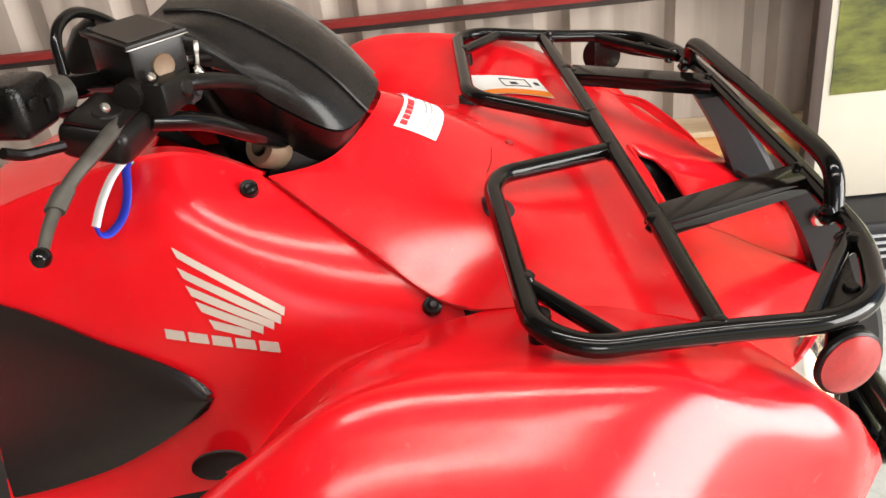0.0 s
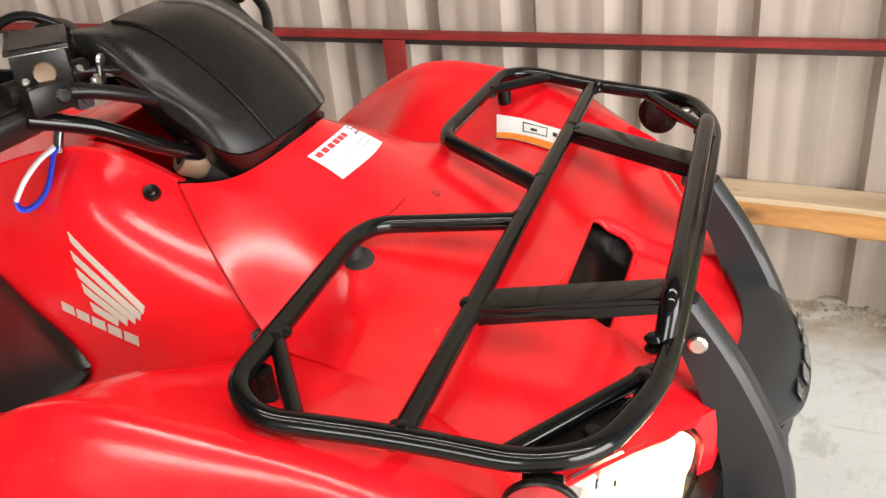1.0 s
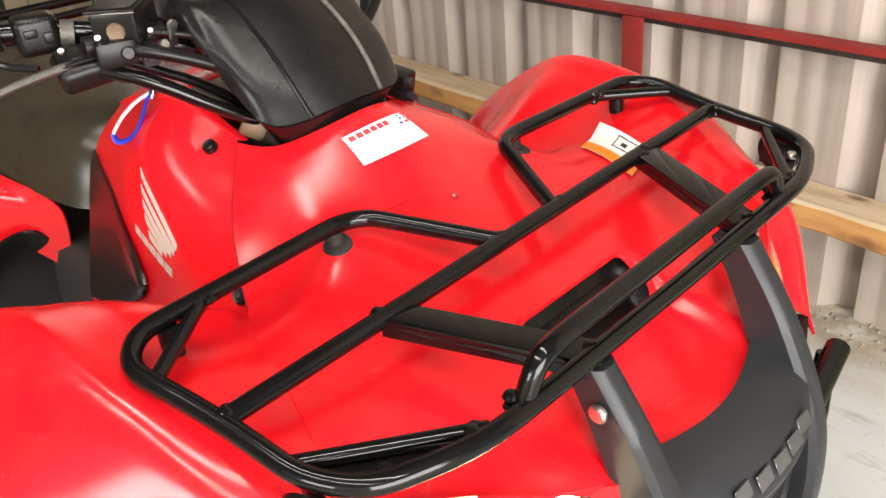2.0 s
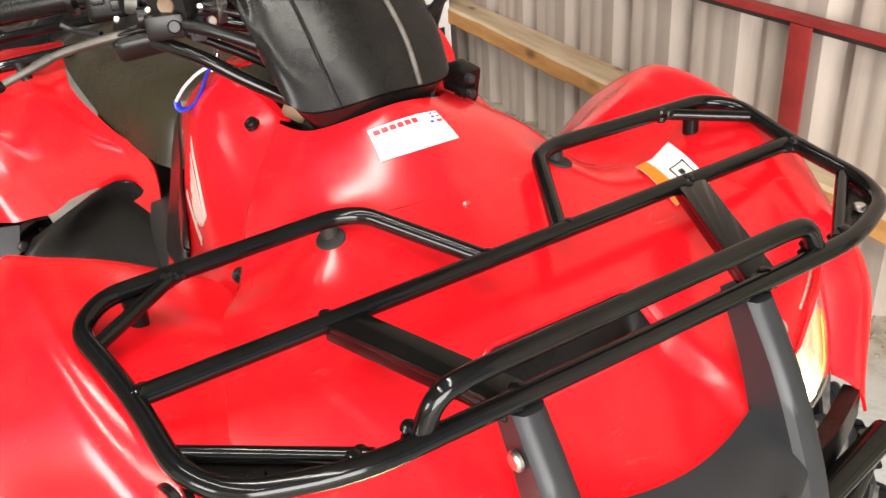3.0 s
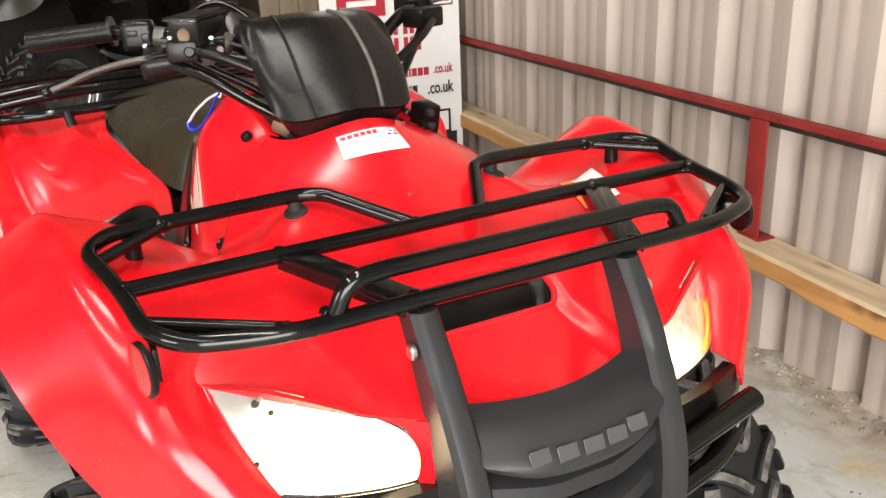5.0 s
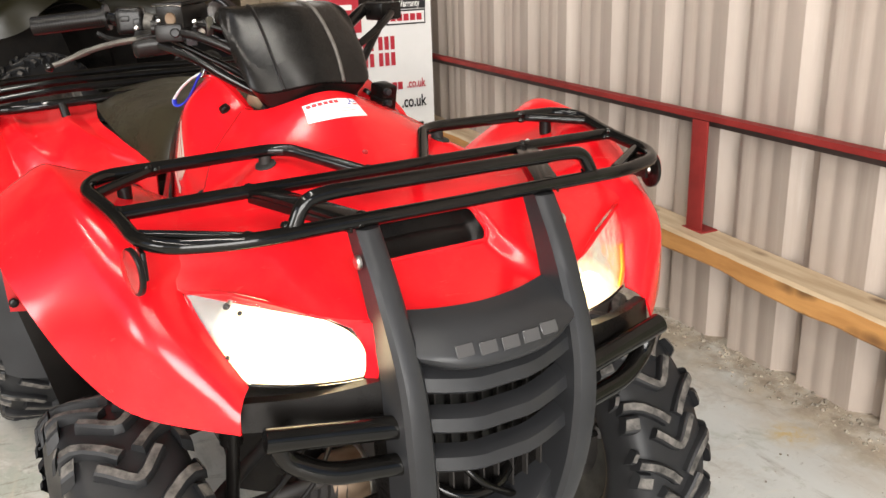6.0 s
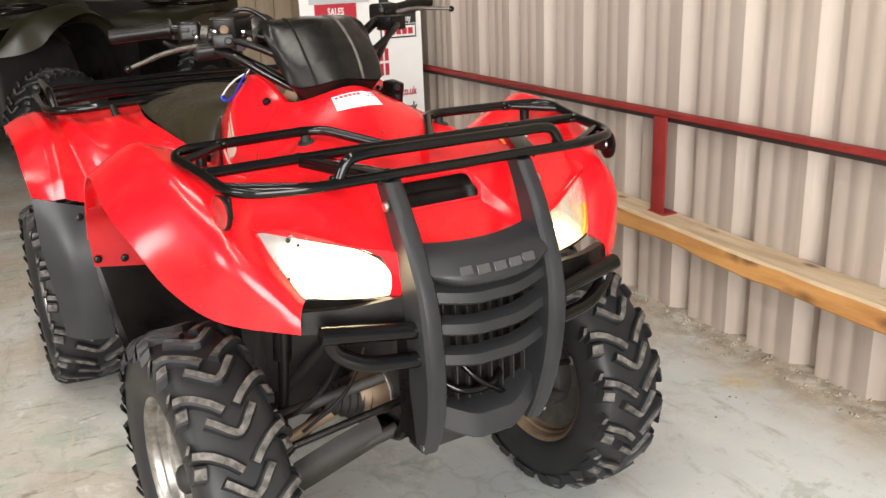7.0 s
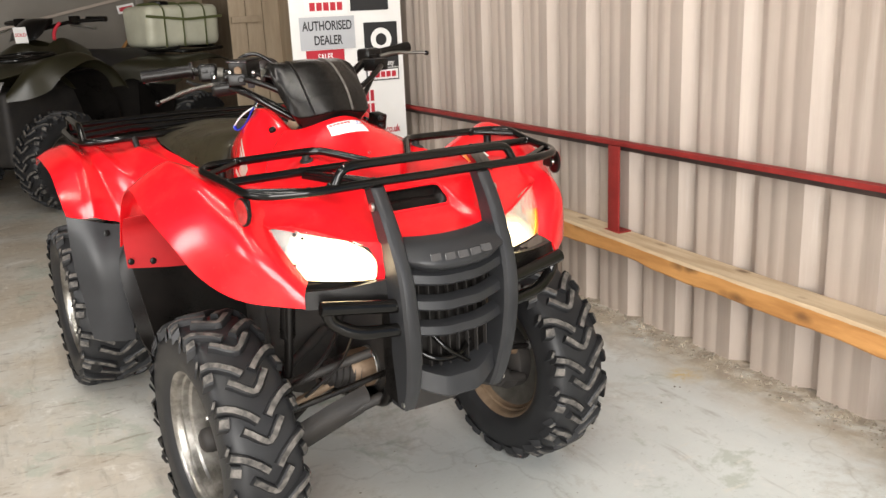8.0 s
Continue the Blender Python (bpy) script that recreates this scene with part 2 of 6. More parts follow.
def words(name, text, size, mat, parent, m, label=""):
    """Lettering as a thin mesh in the built-in font."""
    cu = bpy.data.curves.new(name, "FONT")
    cu.body, cu.size, cu.align_x, cu.align_y, cu.extrude, cu.offset = text, size, "CENTER", "CENTER", 0.0006, size * 0.018
    tmp = bpy.data.objects.new(name, cu)
    me = bpy.data.meshes.new_from_object(tmp)
    bpy.data.objects.remove(tmp)
    me.materials.clear()
    me.materials.append(mat)
    ob = new(name, me)
    ob.parent = parent
    ob.matrix_basis = m
    if label:
        tagged(ob, label)
    return ob

# ---- the shed ----
FLOOR = material("painted_concrete", (0.42, 0.43, 0.39), 0.5)


def floor_nodes():
    """Worn painted concrete: grey-green paint, bare warm patches, scuffs, and sand swept to the foot of the wall."""
    m = mottled(FLOOR, (0.47, 0.49, 0.475), (0.62, 0.635, 0.615), 1.1, 10, lo=0.34, hi=0.66, rough=(0.34, 0.62), bump=0.25, bump_scale=45)
    b = m.node_tree.nodes["Principled BSDF"]
    colour = b.inputs["Base Color"].links[0].from_node.outputs[0]
    c = coords(m)

    def layer(colour, tint, scale, lo, hi, amount, rough=0.65, stretch=None, gate=None):
        n = node(m, "ShaderNodeTexNoise", Scale=scale, Detail=10.0, Roughness=rough, Distortion=0.4)
        link(m, coords(m, stretch) if stretch else c, n.inputs["Vector"])
        r = node(m, "ShaderNodeMapRange")
        r.inputs["From Min"].default_value, r.inputs["From Max"].default_value = lo, hi
        r.inputs["To Max"].default_value = amount
        link(m, n.outputs["Fac"], r.inputs[0])
        fac = r.outputs[0]
        if gate is not None:
            g = node(m, "ShaderNodeMath")
            g.operation = "MULTIPLY"
            link(m, fac, g.inputs[0])
            link(m, gate, g.inputs[1])
            fac = g.outputs[0]
        x = node(m, "ShaderNodeMixRGB", Color2=(*tint, 1))
        link(m, fac, x.inputs["Fac"])
        link(m, colour, x.inputs["Color1"])
        return x.outputs[0]

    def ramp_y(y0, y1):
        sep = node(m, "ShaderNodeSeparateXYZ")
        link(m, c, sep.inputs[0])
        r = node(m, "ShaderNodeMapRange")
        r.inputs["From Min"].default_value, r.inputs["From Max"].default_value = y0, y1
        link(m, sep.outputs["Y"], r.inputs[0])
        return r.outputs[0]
    warm = ramp_y(0.5, -0.7)
    colour = layer(colour, (0.40, 0.345, 0.275), 1.3, 0.24, 0.58, 1.0, gate=warm)
    colour = layer(colour, (0.30, 0.255, 0.20), 2.1, 0.53, 0.66, 0.7, rough=0.75)
    colour = layer(colour, (0.33, 0.36, 0.30), 3.6, 0.56, 0.62, 0.6, rough=0.7)
    colour = layer(colour, (0.22, 0.20, 0.17), 9.0, 0.57, 0.72, 0.6, stretch=(0.35, 1.6, 1))
    colour = layer(colour, (0.24, 0.22, 0.19), 26.0, 0.60, 0.70, 0.5, rough=0.8)
    colour = layer(colour, (0.16, 0.13, 0.10), 15.0, 0.565, 0.66, 0.75, rough=0.72, stretch=(1.5, 0.45, 1), gate=warm)
    colour = layer(colour, (0.50, 0.45, 0.37), 11.0, 0.55, 0.66, 0.6, stretch=(0.5, 1.6, 1), gate=warm)
    colour = layer(colour, (0.66, 0.64, 0.60), 5.0, 0.57, 0.66, 0.6, rough=0.75)
    colour = layer(colour, (0.60, 0.57, 0.50), 16.0, 0.60, 0.68, 0.45, stretch=(1.5, 0.5, 1))
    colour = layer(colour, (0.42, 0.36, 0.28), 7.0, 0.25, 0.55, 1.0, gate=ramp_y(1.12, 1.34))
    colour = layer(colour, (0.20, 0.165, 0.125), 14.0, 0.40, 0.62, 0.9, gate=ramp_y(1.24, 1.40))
    spot = node(m, "ShaderNodeVectorMath")
    spot.operation = "DISTANCE"
    spot.inputs[1].default_value = (-0.163, 1.225, 0)
    link(m, c, spot.inputs[0])
    near = node(m, "ShaderNodeMapRange")
    near.inputs["From Min"].default_value, near.inputs["From Max"].default_value = 0.085, 0.02
    link(m, spot.outputs["Value"], near.inputs[0])
    colour = layer(colour, (0.50, 0.34, 0.07), 30.0, 0.38, 0.60, 0.7, gate=near.outputs[0])
    edge = node(m, "ShaderNodeTexVoronoi", Scale=1.7)
    edge.feature = "DISTANCE_TO_EDGE"
    bend = node(m, "ShaderNodeTexNoise", Scale=3.0, Detail=8.0)
    link(m, c, bend.inputs["Vector"])
    push = node(m, "ShaderNodeMixRGB", Fac=0.35)
    link(m, c, push.inputs["Color1"])
    link(m, bend.outputs["Color"], push.inputs["Color2"])
    link(m, push.outputs[0], edge.inputs["Vector"])
    thin = node(m, "ShaderNodeMapRange")
    thin.inputs["From Min"].default_value, thin.inputs["From Max"].default_value = 0.010, 0.0
    thin.inputs["To Max"].default_value = 0.22
    link(m, edge.outputs["Distance"], thin.inputs[0])
    crack = node(m, "ShaderNodeMixRGB", Color2=(0.16, 0.14, 0.115, 1))
    link(m, thin.outputs[0], crack.inputs["Fac"])
    link(m, colour, crack.inputs["Color1"])
    colour = crack.outputs[0]
    link(m, colour, b.inputs["Base Color"])


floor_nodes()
scuffed(FLOOR, (0.20, 0.185, 0.16), 38.0, 0.60, 0.70, 0.5, (1.3, 0.7, 1))
scuffed(FLOOR, (0.68, 0.67, 0.63), 24.0, 0.60, 0.70, 0.45, (0.6, 1.4, 1))
CLAD = mottled(material("beige_cladding", (0.43, 0.375, 0.315), 0.5), (0.320, 0.264, 0.224), (0.41, 0.342, 0.292), 1.6, 8, stretch=(2.5, 1, 0.5), rough=(0.42, 0.62), bump=0.05, bump_scale=60)
scuffed(CLAD, (0.235, 0.185, 0.150), 2.6, 0.52, 0.72, 0.40, (9, 1, 0.35))
scuffed(CLAD, (0.50, 0.44, 0.39), 5.0, 0.55, 0.70, 0.30, (7, 1, 0.25))
OXIDE = mottled(material("red_oxide_steel", (0.24, 0.035, 0.03), 0.55, spec=0.2), (0.17, 0.017, 0.015), (0.28, 0.03, 0.026), 9.0, rough=(0.45, 0.7), bump=0.2, bump_scale=120)
WOOD = mottled(material("sawn_timber", (0.45, 0.27, 0.11), 0.7), (0.30, 0.125, 0.032), (0.51, 0.255, 0.08), 2.6, 10, stretch=(0.8, 6, 6), lo=0.33, hi=0.62, rough=(0.6, 0.8), bump=0.35, bump_scale=40)
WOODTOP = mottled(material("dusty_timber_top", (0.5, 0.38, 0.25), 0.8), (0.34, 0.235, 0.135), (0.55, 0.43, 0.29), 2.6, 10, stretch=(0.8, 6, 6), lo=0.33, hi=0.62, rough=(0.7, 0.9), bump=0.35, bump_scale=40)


def knots(m, scale, size):
    """Dark knots and cracks over the grain."""
    b = m.node_tree.nodes["Principled BSDF"]
    colour = b.inputs["Base Color"].links[0].from_node.outputs[0]
    warp = node(m, "ShaderNodeTexNoise", Scale=9.0, Detail=4.0)
    link(m, coords(m), warp.inputs["Vector"])
    v = node(m, "ShaderNodeTexVoronoi", Scale=scale)
    c = node(m, "ShaderNodeMixRGB", Fac=0.05)
    link(m, coords(m, (1, 2.2, 2.2)), c.inputs["Color1"])
    link(m, warp.outputs["Color"], c.inputs["Color2"])
    link(m, c.outputs[0], v.inputs["Vector"])
    r = node(m, "ShaderNodeMapRange")
    r.inputs["From Min"].default_value, r.inputs["From Max"].default_value = size, size * 0.3
    r.inputs["To Max"].default_value = 0.85
    link(m, v.outputs["Distance"], r.inputs[0])
    x = node(m, "ShaderNodeMixRGB", Color2=(0.10, 0.045, 0.016, 1))
    link(m, r.outputs[0], x.inputs["Fac"])
    link(m, colour, x.inputs["Color1"])
    link(m, x.outputs[0], b.inputs["Base Color"])


knots(WOOD, 6.0, 0.30)
knots(WOODTOP, 5.0, 0.2)
PLY = mottled(material("brown_boarding", (0.34, 0.26, 0.18), 0.7), (0.26, 0.195, 0.13), (0.38, 0.30, 0.21), 4.0, 8, stretch=(4, 4, 0.6), rough=(0.6, 0.8), bump=0.1)
ROOF = mottled(material("roof_sheet", (0.12, 0.12, 0.115), 0.6), (0.10, 0.10, 0.095), (0.14, 0.14, 0.135), 2.0)
WALLY = 1.462


def structure(name, bm, mat, label, category):
    return tagged(finish(name, bm, mat, None, "", True, 30), label, category, kind="structure")


bm = box(-9, -6, -0.2, 40, 30, 0, 0)
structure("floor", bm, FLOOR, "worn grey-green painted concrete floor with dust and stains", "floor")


def cladding(x0, x1, z0, z1):
    """Box-profile sheet: wide pans with two shallow stiffeners, and a trough outwards in each pitch."""
    pitch, line = 0.295, []
    k = math.floor(x0 / pitch) - 1
    while k * pitch < x1 + pitch:
        o = k * pitch - 0.028
        for dx, dy in ((-0.150, 0), (-0.108, 0.045), (-0.068, 0.045), (-0.047, 0), (-0.012, 0), (-0.002, 0.0035), (0.012, 0.0035), (0.022, 0), (0.056, 0), (0.066, 0.0035), (0.080, 0.0035), (0.090, 0)):
            if x0 <= o + dx <= x1:
                line.append((o + dx, WALLY + dy))
        k += 1
    b = bmesh.new()
    cols = []
    for x, y in line:
        cols.append([b.verts.new(p) for p in ((x, y, z0), (x, y, z1), (x, y + 0.004, z1), (x, y + 0.004, z0))])
    for p, q in zip(cols, cols[1:]):
        for i in range(4):
            b.faces.new([p[i], q[i], q[(i + 1) % 4], p[(i + 1) % 4]])
    b.faces.new(cols[0])
    b.faces.new(list(reversed(cols[-1])))
    return b


structure("wall_north", cladding(-5.0, 3.2, 0.0, 4.0), CLAD, "beige box-profile steel cladding wall with vertical troughs", "wall")
structure("wall_west", box(-8.2, -6, 0, -8.0, 1.6, 4.0, 0), PLY, "plain dark brown boarded end wall of the shed", "wall")
structure("wall_south", box(-8.0, -5.8, 0, -1.6, -5.6, 4.0, 0), PLY, "plain boarded side wall beside the open bay", "wall")
structure("wall_north_end", box(-8.0, 1.46, 0, -5.0, 1.6, 4.0, 0), PLY, "plain boarded wall in the dark end of the shed", "wall")
structure("ceiling", joined(box(-8.2, -6, 4.0, 5.8, -1.55, 4.1, 0), box(-8.2, -0.45, 4.0, 5.8, 1.7, 4.1, 0), box(-8.2, -1.55, 4.0, -2.9, -0.45, 4.1, 0), box(3.2, -1.55, 4.0, 5.8, -0.45, 4.1, 0)), ROOF, "grey steel roof sheet with an open roof light", "ceiling")

# a steel angle along the wall, carried by short posts that stand on the timber
rail = thing("wall_rail", pose(0, 0, 0), "red oxide painted steel angle rail along the cladding", "rail", kind="structure")
bm = bmesh.new()
sweep(bm, [(-5, 1.398, 0), (3.0, 1.398, 0)], [(0, 0.750), (0, 0.768), (-0.036, 0.768), (-0.036, 0.762), (-0.004, 0.762), (-0.004, 0.750)], up=(0, 0, 1))
part("angle", bm, OXIDE, rail)
# near-black colour paints the shade beneath the rail onto its lower leg
RAIL_SHADE = mottled(material("shaded_rail_steel", (0.03, 0.02, 0.017), 0.6), (0.018, 0.012, 0.011), (0.05, 0.03, 0.024), 12.0, rough=(0.5, 0.75), bump=0.2, bump_scale=120)
part("lower_leg", box(-5.0, 1.428, 0.726, 3.0, 1.434, 0.7615, 0.001), RAIL_SHADE, rail, "lower leg coloured dark for the shade under the rail")
post = thing("rail_post", pose(-0.79, 1.40, 0.385), "short red oxide steel post between timber and rail", "post")
bm = joined(box(-0.035, -0.003, 0, 0.035, 0.004, 0.362, 0.001), box(-0.035, 0.004, 0, -0.028, 0.05, 0.362, 0.001))
part("upright", bm, OXIDE, post)
part("foot_plate", box(-0.045, -0.012, 0.0, 0.05, 0.055, 0.006, 0.001), OXIDE, post)


def timber():
    b = bmesh.new()
    rnd = random.Random(4)
    n = 150
    rings = []
    for i in range(n + 1):
        x = -4.9 + 7.0 * i / n
        w = 0.006 * noise.noise((x * 1.7, 0, 0)) + 0.002 * rnd.uniform(-1, 1)
        h = 0.006 * noise.noise((x * 1.3, 5, 0))
        lie = 0.386 - 0.025 * (x + 0.75)
        y0, y1, z0, z1 = 1.335 + w, 1.458, lie - 0.074 + 0.016 * noise.noise((x * 2.3, 3, 1)) + 0.006 * noise.noise((x * 9, 3, 1)), lie + h
        c = 0.010 + 0.006 * noise.noise((x * 4, 9, 0))
        rings.append([b.verts.new((x, y, z)) for y, z in ((y0 + 0.004, z0), (y0, z0 + 0.006), (y0 + 0.001, z1 - c), (y0 + c, z1), (y1, z1), (y1, z0))])
    for p, q in zip(rings, rings[1:]):
        for k in range(6):
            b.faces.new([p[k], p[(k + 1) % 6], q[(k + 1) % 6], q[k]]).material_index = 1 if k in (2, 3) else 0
    b.faces.new(rings[0])
    b.faces.new(list(reversed(rings[-1])))
    return b


beam = thing("timber_beam", pose(0, 0, 0), "long sawn softwood beam fixed along the cladding wall", "beam", kind="structure")
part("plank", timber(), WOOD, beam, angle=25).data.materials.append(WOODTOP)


def debris():
    """Grit and flakes lying along the foot of the wall."""
    rnd = random.Random(11)
    b = bmesh.new()
    for k in range(1500):
        x, y = rnd.uniform(-2.4, 1.2), 1.47 - abs(rnd.gauss(0, 0.07))
        if rnd.random() < 0.12:
            x, y = rnd.uniform(-2.0, 1.8), rnd.uniform(-1.0, 1.3)
        r = rnd.choice((0.002, 0.003, 0.004, 0.006, 0.010)) if y > 1.3 else rnd.choice((0.0015, 0.002, 0.003, 0.005))
        q = [b.verts.new((x + r * rnd.uniform(0.5, 1.3) * math.cos(a), y + r * rnd.uniform(0.5, 1.3) * math.sin(a), 0.0)) for a in (0, 1.6, 3.1, 4.7)]
        top = b.verts.new((x, y, r * rnd.uniform(0.5, 1.0)))
        for i in range(4):
            b.faces.new([q[i], q[(i + 1) % 4], top])
    return b


GRIT = mottled(material("grit", (0.3, 0.26, 0.2), 0.8), (0.09, 0.075, 0.058), (0.36, 0.31, 0.24), 9.0)
tagged(finish("grit", debris(), GRIT, None, "", False), "loose sandy grit and flakes along the wall foot", "grit", kind="stuff")

# ---- the red quad bike ----
QUAD = pose(0.020, -0.006, 0, 0, 0, 4.0)
atv = thing("quad_bike", QUAD, "red farm quad bike with black racks and lit headlights", "quad bike")


def both(name, make, mat, label="", angle=40):
    """One part on each side."""
    a = part(name, make(), mat, atv, label, angle)
    b = part(name, mirror_y(make()), mat, atv, label, angle)
    return a, b


# hood between the handlebar opening and the grille
HOODNET = net([
    [(-0.314, -0.116, 1.0185), (-0.240, -0.096, 1.026), (-0.184, 0.0, 1.055), (-0.240, 0.096, 1.026), (-0.314, 0.116, 1.0185)],
    [(-0.216, -0.204, 0.966), (-0.175, -0.118, 1.004), (-0.135, 0.0, 1.031), (-0.175, 0.118, 1.004), (-0.216, 0.204, 0.966)],
    [(-0.132, -0.256, 0.914), (-0.085, -0.150, 0.960), (-0.04, 0.0, 0.972), (-0.085, 0.150, 0.960), (-0.132, 0.256, 0.914)],
    [(-0.03, -0.31, 0.934), (0.02, -0.16, 0.938), (0.045, 0.0, 0.935), (0.02, 0.16, 0.938), (-0.03, 0.31, 0.934)],
    [(0.085, -0.348, 0.926), (0.135, -0.17, 0.900), (0.148, 0.0, 0.904), (0.135, 0.17, 0.900), (0.085, 0.348, 0.926)],
    [(0.142, -0.368, 0.895), (0.218, -0.17, 0.864), (0.232, 0.0, 0.858), (0.218, 0.17, 0.864), (0.142, 0.368, 0.895)],
    [(0.172, -0.374, 0.878), (0.298, -0.165, 0.828), (0.334, 0.0, 0.840), (0.298, 0.165, 0.828), (0.172, 0.374, 0.878)],
])


def HOOD(u, v):
    """The hood, with a shallow channel pressed into its nose from the air slot forwards."""
    a = max(0.0, min(1.0, (u - 0.658) / 0.03))
    b = max(0.0, min(1.0, (0.168 + 0.085 * max(0.0, min(1.0, (u - 0.78) / 0.2)) - abs(v - 0.5)) / (0.03 + 0.26 * max(0.0, u - 0.76))))
    a, b = a * a * (3 - 2 * a), b * b * (3 - 2 * b)
    p = HOODNET(u, v)
    boss = math.exp(-((p.x + 0.070) ** 2 + (abs(p.y) - 0.165) ** 2) / 0.0022)
    return p + Vector((0, 0, 0.015 * boss - 0.017 * a * b))


def vent_cell(i, j):
    """Cells of the hood inside the long round-ended air slot."""
    a, b = abs((i + 0.5) / 120 - 0.701) * 0.504, abs((j + 0.5) / 112 - 0.5) * 0.68
    return math.hypot(max(0.0, a - 0.008), max(0.0, b - 0.084)) < 0.019


part("hood", sheet(HOOD, 120, 112, 0.004, vent_cell, 1), RED, atv)
lip_path = []
for k in range(64):
    a = 2 * math.pi * (k + 0.5) / 64
    da, db = math.copysign(0.008, math.cos(a)) + 0.019 * math.cos(a), math.copysign(0.084, math.sin(a)) + 0.019 * math.sin(a)
    lip_path.append(HOOD(0.701 + da / 0.504, 0.5 + db / 0.68) + Vector((0, 0, -0.0005)))
part("vent_lip", tube(lip_path + lip_path[:2], 0.0042, 0, 8), RED, atv)


def vent_tray():
    """A tub that hangs under the opening."""
    def fn(u, v):
        e = min(1.0, min(u, 1 - u, v, 1 - v) / 0.14)
        return HOOD(0.618 + 0.170 * u, 0.32 + 0.36 * v) + Vector((0, 0, -0.006 - 0.026 * e))
    return sheet(fn, 14, 28, 0.003)


part("vent_recess", vent_tray(), BLACK, atv, "black recessed air vent")

# front fenders: rear foot, arch and beak
FENDER = net([
    [(-0.405, -0.300, 0.690), (-0.43, -0.44, 0.72), (-0.540, -0.515, 0.735), (-0.552, -0.548, 0.712)],
    [(-0.363, -0.290, 0.772), (-0.352, -0.42, 0.845), (-0.425, -0.502, 0.855), (-0.452, -0.553, 0.835)],
    [(-0.280, -0.282, 0.855), (-0.270, -0.405, 0.925), (-0.295, -0.494, 0.946), (-0.325, -0.562, 0.905)],
    [(-0.222, -0.270, 0.879), (-0.205, -0.39, 0.957), (-0.20, -0.487, 0.979), (-0.205, -0.568, 0.925)],
    [(-0.130, -0.270, 0.906), (-0.10, -0.385, 0.952), (-0.07, -0.48, 0.968), (-0.07, -0.572, 0.893)],
    [(-0.01, -0.285, 0.927), (0.02, -0.385, 0.945), (0.042, -0.47, 0.938), (0.03, -0.548, 0.838)],
    [(0.10, -0.320, 0.910), (0.125, -0.39, 0.904), (0.14, -0.455, 0.868), (0.095, -0.508, 0.765)],
    [(0.176, -0.360, 0.860), (0.196, -0.392, 0.846), (0.214, -0.430, 0.812), (0.195, -0.452, 0.725)],
    [(0.258, -0.318, 0.756), (0.272, -0.330, 0.748), (0.286, -0.340, 0.734), (0.294, -0.345, 0.710)],
])


def fender_skin(u, v):
    """The fender with a soft pressed ridge along its shoulder."""
    k = max(0.0, 1 - abs(v - 0.60 - 0.05 * u) / 0.13)
    edge = max(0.0, 1 - abs(v - 0.40) / 0.34) * max(0.0, min(1.0, (u - 0.55) / 0.25)) * min(1.0, (1 - u) / 0.10)
    return FENDER(u, v) + Vector((0.0, 0.0, 0.009 * k * math.sin(math.pi * min(1.0, 0.1 + u)) * max(0.0, min(1.0, (0.8 - u) / 0.3)))) + Vector((0.010, -0.008, 0.010)) * edge


both("front_fender", lambda: sheet(fender_skin, 52, 34, 0.004, None, -1), RED)
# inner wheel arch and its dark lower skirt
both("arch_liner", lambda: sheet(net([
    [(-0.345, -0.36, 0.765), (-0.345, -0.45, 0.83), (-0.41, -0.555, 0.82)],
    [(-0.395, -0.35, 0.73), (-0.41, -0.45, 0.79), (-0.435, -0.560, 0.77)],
    [(-0.40, -0.34, 0.660), (-0.405, -0.45, 0.668), (-0.42, -0.56, 0.680)]]), 10, 10, 0.004), RED_DARK)
both("arch_skirt", lambda: sheet(net([
    [(-0.40, -0.25, 0.675), (-0.41, -0.42, 0.682), (-0.425, -0.55, 0.688)],
    [(-0.44, -0.24, 0.50), (-0.45, -0.40, 0.49), (-0.455, -0.51, 0.47)],
    [(-0.48, -0.22, 0.30), (-0.49, -0.36, 0.28), (-0.49, -0.48, 0.27)]]), 10, 10, 0.004), BLACK)
for s in (-1, 1):
    for y, z in ((0.494, 0.692), (0.552, 0.70)):
        part("arch_bolt", moved(bolt_head((0, 0, 0), 0.009, 0.005), pose(-0.408, s * y, z, 0, 90, 0)), BLACK, atv)

# tank cover with its side panels
POD = net([
    [(-0.322, -0.110, 1.018), (-0.300, -0.124, 1.006), (-0.200, -0.194, 0.957), (-0.120, -0.250, 0.904), (-0.17, -0.292, 0.835)],
    [(-0.39, -0.135, 1.062), (-0.385, -0.190, 1.022), (-0.325, -0.228, 0.945), (-0.288, -0.252, 0.872), (-0.30, -0.285, 0.745)],
    [(-0.455, -0.142, 1.064), (-0.455, -0.190, 1.012), (-0.450, -0.218, 0.925), (-0.445, -0.234, 0.850), (-0.45, -0.268, 0.715)],
    [(-0.56, -0.118, 1.034), (-0.565, -0.170, 0.980), (-0.565, -0.195, 0.885), (-0.56, -0.216, 0.81), (-0.56, -0.255, 0.69)],
    [(-0.655, -0.100, 1.000), (-0.668, -0.148, 0.950), (-0.675, -0.174, 0.87), (-0.67, -0.194, 0.80), (-0.67, -0.235, 0.68)],
])
both("side_panel", lambda: sheet(POD, 36, 26, 0.004, None, 1), RED)
part("tank_top", sheet(lambda u, v: Vector((POD(u, 0).x, POD(u, 0).y * (1 - 2 * v), POD(u, 0).z - 0.03 * math.sin(math.pi * v) * max(0.0, 1 - 2.2 * u) + 0.015 * math.sin(math.pi * v) * u)), 30, 16, 0.004, lambda i, j: i < 12 and 1 <= j < 15), RED, atv)
